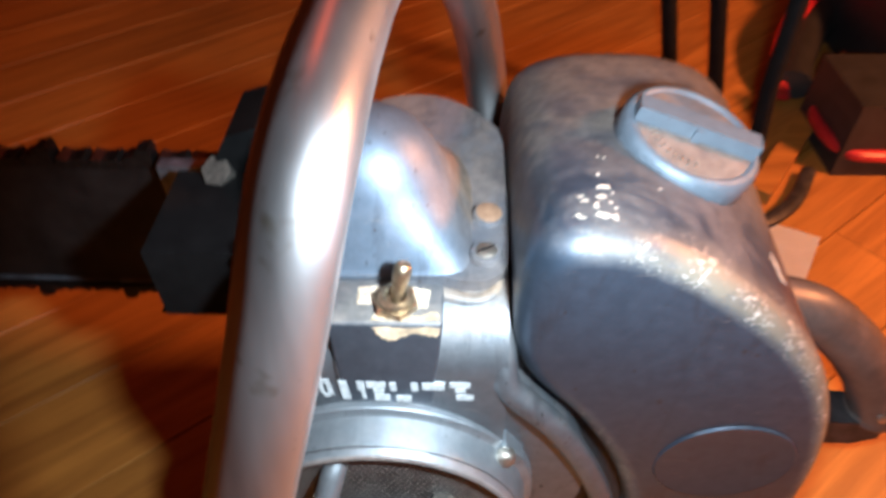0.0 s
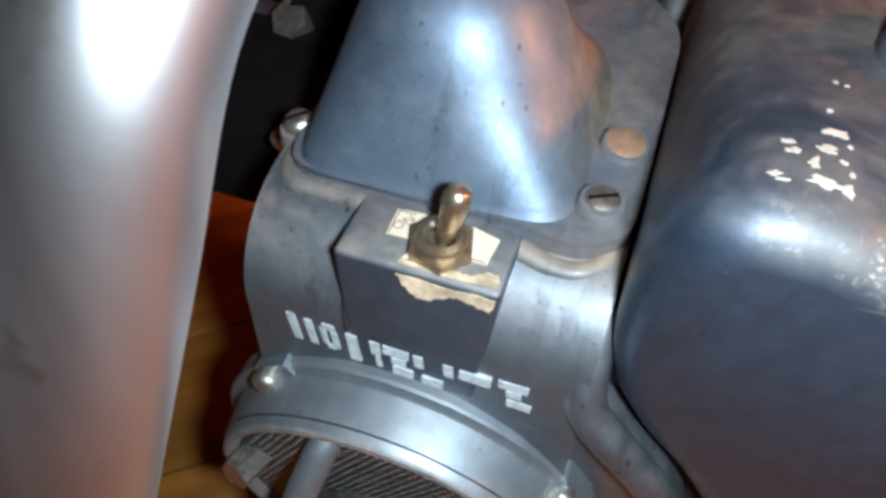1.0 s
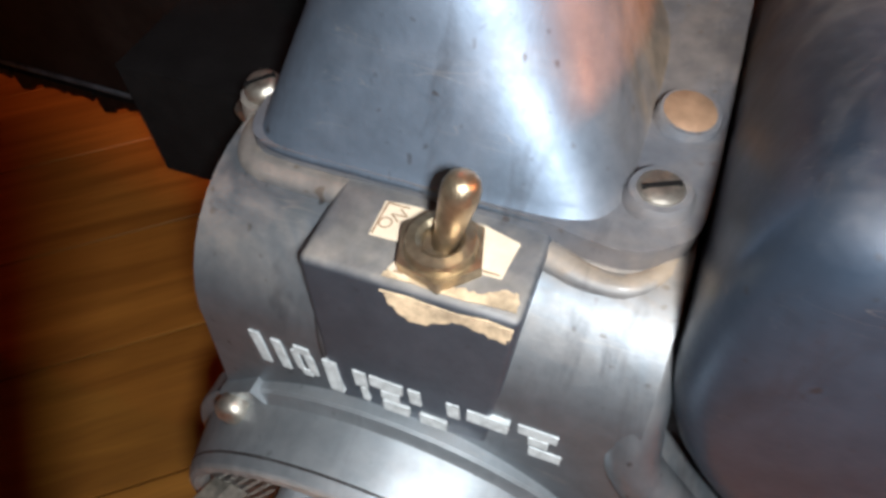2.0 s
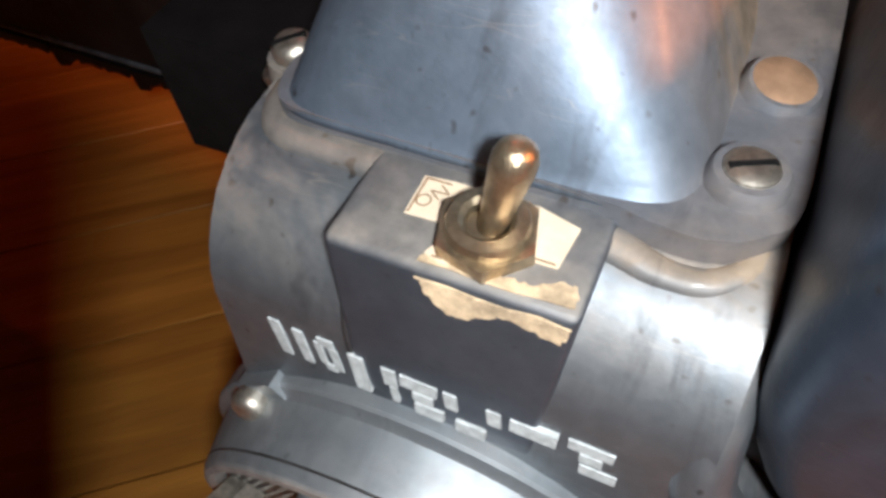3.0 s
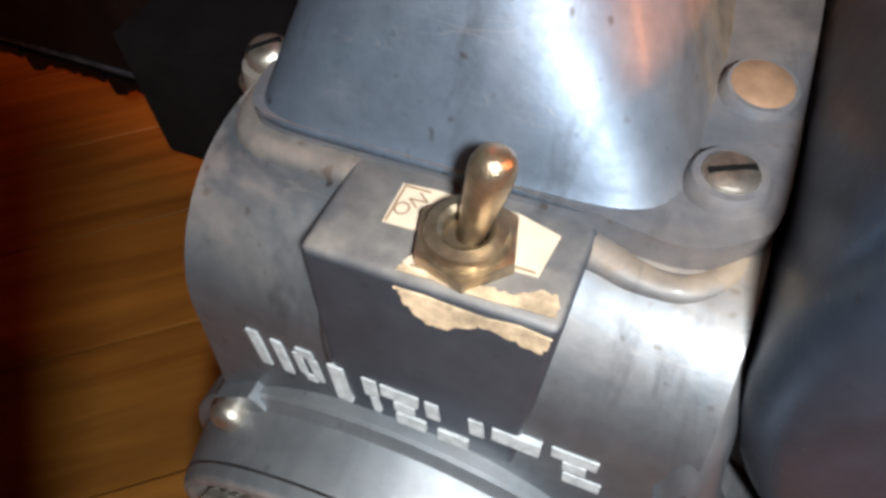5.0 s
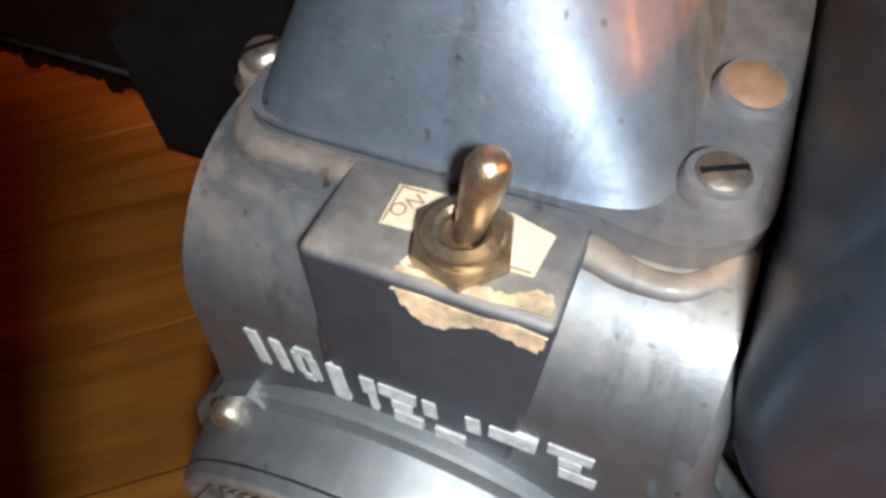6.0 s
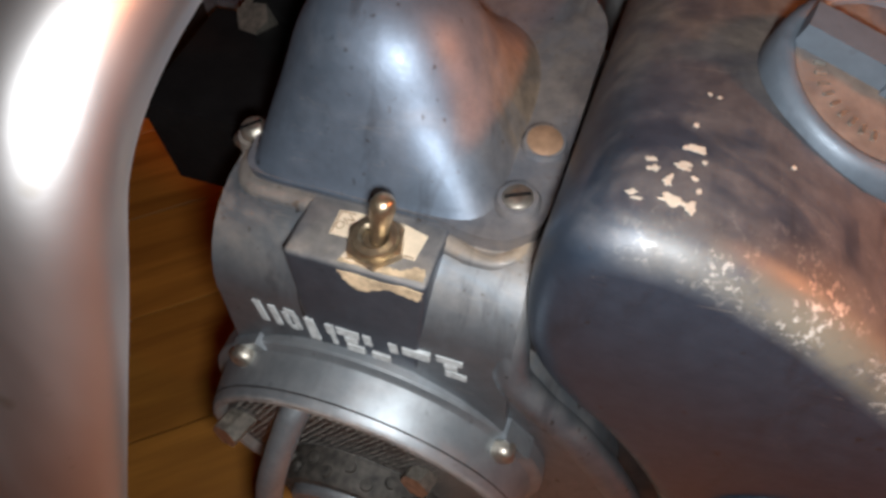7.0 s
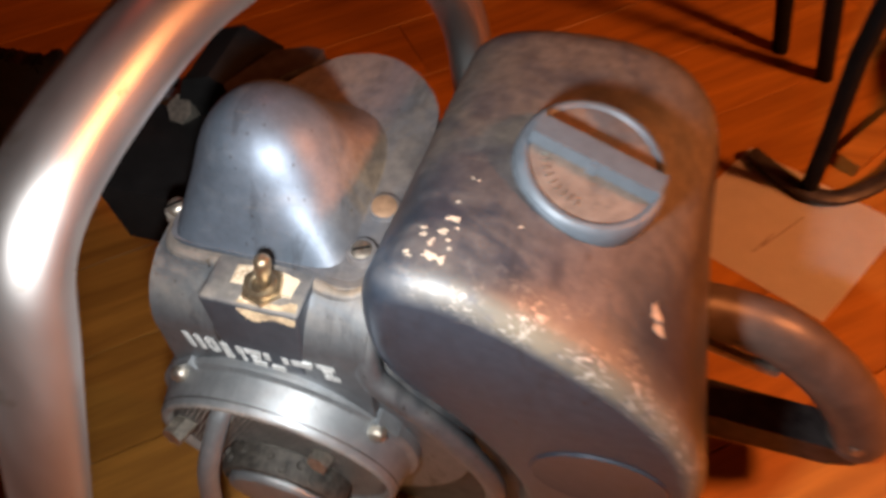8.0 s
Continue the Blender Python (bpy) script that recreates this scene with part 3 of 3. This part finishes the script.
for x, y, z in ((-0.068, 0.13, 0.1195), (0.0035, 0.134, 0.1235)):
    part("hex_bolt", hexagon(bmesh.new(), facing((x, y, z), (-0.2, -1, 0.25), 10), 0.0095, -0.012, 0.0045, 0.0006), STEEL, ring, sharp=30)

# ---- fuel tank ----
P_FRONT = [(0.094, 0.03), (0.0885, 0.075), (0.0745, 0.117), (0.0555, 0.1515), (0.0415, 0.169), (0.0325, 0.184), (0.0286, 0.2), (0.0286, 0.22), (0.0312, 0.2365), (0.0375, 0.2472), (0.05, 0.2512), (0.067, 0.2485), (0.087, 0.2385), (0.107, 0.2235), (0.127, 0.2055), (0.147, 0.178), (0.161, 0.142), (0.167, 0.1), (0.166, 0.06), (0.157, 0.03)]
P_BACK = [(0.094, 0.03), (0.0885, 0.075), (0.0745, 0.117), (0.0555, 0.1515), (0.0415, 0.165), (0.0345, 0.176), (0.0288, 0.188), (0.0292, 0.202), (0.0325, 0.2155), (0.041, 0.2245), (0.058, 0.2295), (0.08, 0.2305), (0.104, 0.2285), (0.126, 0.2195), (0.1425, 0.2), (0.1505, 0.171), (0.154, 0.137), (0.154, 0.1), (0.152, 0.06), (0.147, 0.03)]


def tank_ring(v):
    """Outline at 0 (front) to 1 (back)."""
    a, b = catmull([(x, 0, z) for x, z in P_FRONT], 4, True), catmull([(x, 0, z) for x, z in P_BACK], 4, True)
    return [p.lerp(q, v) for p, q in zip(a, b)]


Y0, Y1, TBEV = 0.1645, 0.298, 0.0105


def shrink(ring, d):
    """Moves an outline inwards by d."""
    out, n = [], len(ring)
    for i, p in enumerate(ring):
        t = (ring[(i + 1) % n] - ring[i - 1]).normalized()
        out.append(p + Vector((t.z, 0, -t.x)) * d)
    return out


def fuel_tank():
    bm, rings, wear, dirt = bmesh.new(), [], [], []
    first = tank_ring(0)
    for k in range(7):
        a = radians(90 * k / 6)
        r = shrink(first, TBEV * (1 - math.sin(a)))
        rings.append([(p.x, Y0 - TBEV * math.cos(a), p.z) for p in r])
        dirt += [(0.05, 0.4, 0.6, 0.6, 0.5, 0.4, 0.25)[k] * max(0.0, min(1.0, (p.x - 0.04) / 0.012)) for p in r]
        wear += [(0.0, 0.35, 0.9, 1.0, 1.0, 0.8, 0.45)[k] * max(0.0, min(1.0, (p.x - 0.042) / 0.045)) * (1.0 if p.z > 0.1 else 0.4) for p in r]
    for k in range(1, 11):
        v = k / 10
        rings.append([(p.x, Y0 + (Y1 - Y0) * v, p.z) for p in tank_ring(v)])
        wear += [0.0 for p in first]
        dirt += [max(0.0, min(0.95, (v - 0.06) * 2.2)) * (1.0 if p.z > 0.19 else 0.3) for p in tank_ring(v)]
    last = tank_ring(1)
    mid = Vector((0.09, 0, 0.16))
    for k in range(1, 9):
        a = radians(90 * k / 9)
        r = [mid + (p - mid) * (0.25 + 0.75 * math.cos(a)) for p in last]
        rings.append([(p.x, Y1 + 0.034 * math.sin(a), p.z) for p in r])
        wear += [0.0] * len(r)
    loft(bm, rings)
    ob = part("fuel_tank", bm, TANK, saw, "blue-grey enamelled fuel tank, dusty, worn along its front edge", sharp=50)
    layer(ob, "wear", wear)
    layer(ob, "dirt", dirt + [0.7] * (len(wear) - len(dirt)))
    return ob


tank = fuel_tank()


def tank_top(x, y):
    """Height of the tank above a place of the plan."""
    ring = tank_ring(max(0.0, min(1.0, (y - Y0) / (Y1 - Y0))))
    best = 0.0
    for p, q in zip(ring, ring[1:]):
        if (p.x - x) * (q.x - x) <= 0 and abs(p.x - q.x) > 1e-7:
            best = max(best, p.z + (q.z - p.z) * (x - p.x) / (q.x - p.x))
    return best


def flake(x, y, rx, ry, mat, sides=15):
    bm = bmesh.new()
    pts = []
    for k in range(sides):
        a = k * math.tau / sides
        s = random.uniform(0.45, 1.25)
        pts.append((x + rx * s * math.cos(a), y + ry * s * math.sin(a)))
    loft(bm, [[(a, b, tank_top(a, b) - 0.0006) for a, b in pts], [(a, b, tank_top(a, b) + 0.00025) for a, b in pts]])
    return part("paint_flake", bm, mat, tank, smooth=False)


random.seed(11)
for x, y, rx, ry in ((0.0535, 0.182, 0.0026, 0.0014), (0.0515, 0.1765, 0.0019, 0.0016), (0.0455, 0.177, 0.0011, 0.0008), (0.0462, 0.1745, 0.0013, 0.0009), (0.0495, 0.172, 0.0011, 0.0021), (0.0512, 0.1672, 0.0027, 0.0018), (0.0545, 0.1668, 0.0013, 0.0022), (0.0432, 0.1675, 0.0011, 0.0007), (0.0442, 0.166, 0.0013, 0.0004), (0.0558, 0.179, 0.0006, 0.0007), (0.0545, 0.174, 0.0007, 0.0007), (0.053, 0.189, 0.0006, 0.0006), (0.0548, 0.2, 0.0005, 0.0006), (0.057, 0.1995, 0.0005, 0.0006), (0.0745, 0.187, 0.0006, 0.0006), (0.0555, 0.171, 0.0006, 0.0008)):
    flake(x + 0.0028, 0.1678 + (y - 0.1672) * 1.15, rx, ry, FLAKE)
flake(0.1268, 0.1895, 0.0022, 0.0045, FLAKE)
flake(0.1292, 0.1845, 0.0024, 0.0026, FLAKE)

# filler cap
CAP = Vector((0.0945, 0.224, 0.2362))
CAPN = Vector((0.26, -0.12, 1.0)).normalized()
spin_m = facing(CAP, CAPN)
cap = part("fuel_cap", lathe(bmesh.new(), [(0, -0.015), (0.0272, -0.015), (0.0272, -0.001), (0.0266, 0.003), (0.0252, 0.0052), (0.0228, 0.0062), (0.0212, 0.0064), (0, 0.0064)], spin_m, 48), CAPM, tank, "blue-grey filler cap with raised grip bar", sharp=35)
bm = bmesh.new()
box(bm, (-0.0238, -0.0042, 0.005), (0.0238, 0.0042, 0.0128), 0.001)
along = (Vector((0.121, 0.2205, 0.231)) - Vector((0.0765, 0.2285, 0.2445)))
along = (along - CAPN * along.dot(CAPN)).normalized()
frame_m = Matrix.Translation(CAP) @ Matrix((along, CAPN.cross(along), CAPN)).transposed().to_4x4()
bmesh.ops.transform(bm, matrix=frame_m, verts=bm.verts)
part("grip_bar", bm, BARP, cap)
part("cap_rim", lathe(bmesh.new(), [(0.0226, 0.004), (0.0234, 0.0068), (0.0246, 0.0074), (0.0262, 0.0068), (0.0274, 0.0048), (0.0278, 0.002), (0.0278, -0.014), (0.025, -0.014)], spin_m, 56), BARP, cap, "clean blue-grey rim", sharp=0)
bm = bmesh.new()
box(bm, (-0.0016, -0.0054, 0.005), (0.0016, 0.0054, 0.0118), 0.0006)
bmesh.ops.transform(bm, matrix=frame_m, verts=bm.verts)
part("grip_rib", bm, BARP, cap)
bm = bmesh.new()
random.seed(3)
for k in range(9):     # raised marks round the cap, unreadable
    a = radians(200 + k * 9)
    box(bm, (-0.0004, -0.0013, 0), (0.0004, 0.0013, 0.0005))
    fresh = bm.verts[-8:]
    bmesh.ops.transform(bm, matrix=frame_m @ Matrix.Translation((0.0175 * math.cos(a), 0.0175 * math.sin(a), 0.0064)) @ pose(0, 0, 0, 0, 0, 200 + k * 9 + 90), verts=fresh)
part("raised_marks", bm, STEEL, cap, smooth=False)

# small wire clip at the tank's back
part("wire_clip", sweep(bmesh.new(), catmull([(0.088, 0.318, 0.195), (0.091, 0.324, 0.206), (0.1, 0.327, 0.209), (0.108, 0.327, 0.204), (0.111, 0.322, 0.19)], 6), 0.0022, 8), STEEL, tank)

# round plate on the tank's front
m = pose(0.1215, 0.1552, 0.1235, 90, 0, 0)
part("side_plate", lathe(bmesh.new(), [(0, 0), (0.03, 0), (0.029, 0.0016), (0.0284, 0.0022), (0.0268, 0.0019), (0, 0.0018)], m, 48), TANK, tank, "round plate on the tank's front", sharp=40)

# lower body and base
part("crankcase", prism(bmesh.new(), [(-0.06, 0.02), (0.15, 0.02), (0.15, 0.075), (0.088, 0.16), (0.0285, 0.198), (-0.06, 0.198)], "y", 0.165, 0.27, 0.003), SOOT, saw, "dark crankcase casting")
part("base", box(bmesh.new(), (-0.06, 0.17, GROUND), (0.15, 0.278, 0.03), 0.006), SOOT, saw)
guard_ob = part("front_guard", prism(bmesh.new(), [(-0.163, 0.087), (-0.064, 0.085), (-0.064, 0.206), (-0.083, 0.216), (-0.098, 0.211), (-0.1335, 0.148)], "y", 0.262, 0.3, 0.004), BLACK, saw, "sooty black chain guard")
part("guard_block", box(bmesh.new(), (-0.125, 0.209, 0.15), (-0.066, 0.264, 0.19), 0.005), BLACK, guard_ob)
part("bar_plate", box(bmesh.new(), (-0.142, 0.276, 0.147), (-0.098, 0.283, 0.183), 0.003), PLATE, saw, "dull steel bar plate")
part("guard_nut", hexagon(bmesh.new(), facing((-0.104, 0.262, 0.19), (-0.1, -0.6, 0.8)), 0.013, -0.006, 0.006, 0.001), STEEL, saw, sharp=30)

# ---- handles ----
front = [(-0.079, 0.004, 0.035), (-0.0721, 0.0228, 0.0806), (-0.0558, 0.0663, 0.1767), (-0.0334, 0.1006, 0.2655), (-0.0245, 0.1195, 0.3027), (-0.0211, 0.1588, 0.313), (-0.0165, 0.206, 0.312), (-0.004, 0.255, 0.3), (0.010, 0.302, 0.264), (0.0215, 0.332, 0.2), (0.035, 0.3, 0.11), (0.04, 0.27, 0.07)]
part("front_handle", sweep(bmesh.new(), catmull(front, 10), 0.0114, 28), TUBE, saw, "scuffed polished aluminium handle tube", sharp=0)
RY = 0.255
grip = [(0.128, RY - 0.012, 0.127), (0.148, RY - 0.004, 0.121), (0.172, RY, 0.114), (0.2, RY, 0.105), (0.23, RY, 0.08), (0.254, RY, 0.05), (0.27, RY, 0.02), (0.27, RY, 0.008)]
grip_ob = part("rear_handle", sweep(bmesh.new(), catmull(grip, 8), lambda t: 0.0135 + 0.0035 * t * t * (1.25 - t) * 3.2, 18), GRIP, saw, "dark brown moulded rear grip", sharp=0)
part("handle_seam", sweep(bmesh.new(), catmull([(x - 0.003, y - 0.0132, z + 0.001) for x, y, z in grip[2:7]], 6), 0.0011, 6), SOOT, grip_ob)
part("trigger", sweep(bmesh.new(), catmull([(0.158, RY - 0.008, 0.1), (0.182, RY - 0.008, 0.09), (0.205, RY - 0.008, 0.082)], 6), 0.0035, 10), STEEL, grip_ob)
screw("screw", grip_ob, (0.265, RY - 0.016, 0.026), (0, -1, 0.4), 0.0038, 0.002, False)
strap = [(0.13, 0.022), (0.19, 0.019), (0.235, 0.014), (0.258, 0.012), (0.277, 0.008), (0.276, -0.005), (0.262, -0.012), (0.19, -0.009), (0.13, -0.004)]
part("handle_brace", prism(bmesh.new(), strap, "y", RY - 0.012, RY + 0.012, 0.003), SOOT, saw, "black brace under the rear grip")

# ---- guide bar and chain ----
BY = 0.289
TILT_BAR = 0.02


def bar_pt(s, side):
    """Along the bar from its root; side +1 is the top edge, -1 the bottom."""
    x = -0.10 - s
    return x, 0.129 + TILT_BAR * (s) + side * (0.0465 if s < 0.36 else 0.0465 * math.sqrt(max(0.0, 1 - ((s - 0.36) / 0.0465) ** 2)))


stations = [k * 0.36 / 20 for k in range(21)] + [0.36 + 0.0465 * math.sin(radians(a)) for a in range(15, 91, 15)]
outline = [bar_pt(s, 1) for s in stations] + [bar_pt(s, -1) for s in reversed(stations[:-1])]
part("guide_bar", prism(bmesh.new(), outline, "y", BY - 0.0024, BY + 0.0024, 0.0006, 1), BARM, saw, "dark oily guide bar", sharp=30)
part("bar_rail", sweep(bmesh.new(), [Vector((x, BY - 0.0022, z + 0.004)) for x, z in (bar_pt(0.0, -1), bar_pt(0.34, -1))], 0.0016, 8), PLATE, saw, "worn bright rail of the bar")
loop = [Vector((x, BY, z)) for x, z in outline]
length = [0.0]
for p, q in zip(loop, loop[1:]):
    length.append(length[-1] + (q - p).length)
chain = part("saw_chain", sweep(bmesh.new(), loop, 0.0016, 6, ends=True), CHAIN, saw, "dark oily saw chain")
cutter, tie = bmesh.new(), bmesh.new()
prism(cutter, [(-0.0055, -0.001), (0.0055, -0.001), (0.0062, 0.002), (0.0035, 0.0035), (0.001, 0.0035), (0.0, 0.0062), (-0.0048, 0.0074), (-0.0055, 0.005)], "y", -0.0032, 0.0034)
prism(tie, [(-0.0058, -0.0015), (0.0058, -0.0015), (0.0064, 0.001), (0.0045, 0.003), (0.001, 0.002), (-0.001, 0.002), (-0.0045, 0.003), (-0.0064, 0.001)], "y", -0.0036, 0.0036)
cutter_me, tie_me = finish("cutter", cutter, CHAIN, False), finish("tie_strap", tie, CHAIN, False)
s, count = 0.004, 0
while s < length[-1] - 0.004:
    i = max(k for k in range(len(length) - 1) if length[k] <= s)
    p, q = loop[i], loop[i + 1]
    here = p.lerp(q, (s - length[i]) / max(1e-6, length[i + 1] - length[i]))
    d = (q - p).normalized()
    out = Vector((0, 1, 0)).cross(d).normalized()
    if (here - Vector((-0.28, BY, 0.136))).dot(out) < 0:
        out = -out
    ob = new("cutter" if count % 3 == 0 else "tie_strap", cutter_me if count % 3 == 0 else tie_me)
    ob.parent = chain
    ob.matrix_basis = Matrix.Translation(here) @ Matrix((d, out.cross(d), out)).transposed().to_4x4() @ Matrix.Scale(1.42, 4)
    s += 0.0172
    count += 1

# the saw leans a little on its base
saw.matrix_world = Matrix.Translation((0.0006, -0.0008, 0.0022)) @ pose(0, 0, 0, -0.5, -0.72, -1.36) @ Matrix.Translation(saw.location)

# ---- things on the floor beside the saw ----
sheet = bmesh.new()
corners = [Vector((0.235, 0.533)), Vector((0.356, 0.471)), Vector((0.289, 0.364)), Vector((0.168, 0.425))]
grid = [[corners[0].lerp(corners[1], i / 8).lerp(corners[3].lerp(corners[2], i / 8), j / 8) for i in range(9)] for j in range(9)]
low = [[sheet.verts.new((p.x, p.y, GROUND + 0.0006 + 0.0002 * abs(noise.noise(Vector((p.x * 18, p.y * 18, 3)))))) for p in row] for row in grid]
for a, b in zip(low, low[1:]):
    for i in range(8):
        sheet.faces.new((a[i], a[i + 1], b[i + 1], b[i]))
bmesh.ops.solidify(sheet, geom=sheet.faces[:], thickness=0.0004)
note = part("paper_sheet", sheet, PAPER, None, "", sharp=30)
tagged(note, "white paper sheet with faint pencil strokes, lying on the floorboards", "paper")
for a, b in (((0.245, 0.425), (0.278, 0.462)), ((0.238, 0.418), (0.254, 0.44))):
    part("pencil_stroke", sweep(bmesh.new(), [Vector((*a, GROUND + 0.0009)), Vector((*b, GROUND + 0.0009))], 0.0005, 6), PENCIL, note)

stand = thing("metal_stand", (0.3, 0.6, GROUND), "black metal stand with tubular legs and a bent flat foot", "stand")
F = GROUND + 0.0075
part("foot", sweep(bmesh.new(), catmull([(0.234, 0.52, F), (0.258, 0.499, F), (0.282, 0.483, F), (0.31, 0.486, F), (0.345, 0.515, F), (0.375, 0.56, F)], 6), 0.0075, 10, 0.7), SOOT, stand)
part("leg", sweep(bmesh.new(), [Vector((0.28, 0.488, F)), Vector((0.271, 0.484, 0.03)), Vector((0.2605, 0.481, 0.1)), Vector((0.258, 0.482, 0.18)), Vector((0.256, 0.5, 0.25)), Vector((0.25, 0.54, 0.3))], 0.0068, 12), BLACK, stand)
part("leg", sweep(bmesh.new(), [Vector((0.302, 0.64, GROUND)), Vector((0.272, 0.62, 0.05)), Vector((0.243, 0.605, 0.15)), Vector((0.225, 0.6, 0.22)), Vector((0.25, 0.56, 0.3))], 0.008, 12), BLACK, stand)
part("leg", sweep(bmesh.new(), [Vector((0.262, 0.672, GROUND)), Vector((0.232, 0.668, 0.07)), Vector((0.2, 0.662, 0.19)), Vector((0.195, 0.64, 0.27)), Vector((0.25, 0.56, 0.3))], 0.008, 12), BLACK, stand)

bag = thing("tool_bag", (0.52, 0.7, GROUND), "soft black tool bag with red piping, standing on the floor", "bag")
bm = bmesh.new()
box(bm, (0.4, 0.562, GROUND), (0.66, 0.66, 0.03), 0.026, 5)
box(bm, (0.5, 0.64, GROUND), (0.76, 0.9, 0.06), 0.035, 5)
part("body", bm, DARK, bag)
part("lower_piping", sweep(bmesh.new(), catmull([(0.42, 0.655, -0.026), (0.401, 0.63, -0.026), (0.4, 0.59, -0.026), (0.412, 0.566, -0.026), (0.44, 0.561, -0.026), (0.52, 0.56, -0.026), (0.64, 0.561, -0.026)], 5), 0.0085, 10, 0.8), RED, bag, "red piping")
part("upper_piping", sweep(bmesh.new(), catmull([(0.425, 0.65, 0.024), (0.412, 0.62, 0.026), (0.416, 0.58, 0.026), (0.45, 0.572, 0.027), (0.63, 0.572, 0.027)], 5), 0.003, 8), RED, bag, "red piping")

roll = thing("tool_roll", (0.45, 0.83, GROUND), "black cloth tool roll with red strap on the floor", "tool roll")
part("cloth", sweep(bmesh.new(), catmull([(0.405, 0.7, GROUND + 0.02), (0.432, 0.765, GROUND + 0.024), (0.49, 0.855, GROUND + 0.026), (0.58, 0.96, GROUND + 0.026)], 8), lambda t: 0.02 + 0.006 * t, 16, 0.9), DARK, roll)
part("strap", sweep(bmesh.new(), catmull([(0.388, 0.69, GROUND + 0.012), (0.4, 0.742, GROUND + 0.03), (0.435, 0.81, GROUND + 0.045), (0.5, 0.89, GROUND + 0.052), (0.58, 0.975, GROUND + 0.055)], 8), 0.013, 12, 0.45), RED, roll, "red strap")

slat = box(bmesh.new(), (-0.27, -0.011, 0.0), (0.27, 0.011, 0.014), 0.0015)
bmesh.ops.transform(slat, matrix=pose(0.474, 0.738, GROUND, 0, 0, 53.0), verts=slat.verts)
tagged(part("wooden_slat", slat, FLOORWOOD, None), "long orange-brown wooden slat lying on the floorboards", "slat")

# ---- floorboards ----
WIDE, LONG, GAP = 0.087, 1.62, 0.0005
bm = bmesh.new()
hw = WIDE / 2 - GAP
prism(bm, [(-hw, -0.02), (hw, -0.02), (hw, -0.0008), (hw - 0.0006, 0.0), (-hw + 0.0006, 0.0), (-hw, -0.0008)], "x", -LONG / 2 + 0.0004, LONG / 2 - 0.0004)
board_me = finish("floorboard", bm, FLOORWOOD, False)
spin_floor = pose(0, 0, 0, 0, 0, GRAIN)
for i in range(-27, 28):
    shift = ((i * 37) % 11) / 11 * LONG
    for j in range(-3, 4):
        m = spin_floor @ Matrix.Translation((j * LONG + shift - LONG / 2, 0.0177 + i * WIDE, GROUND))
        x, y = m.translation.x, m.translation.y
        if abs(x) < 1.75 and -1.5 < y < 2.05:
            ob = new("floorboard", board_me)
            ob.parent = floor
            ob.matrix_basis = m
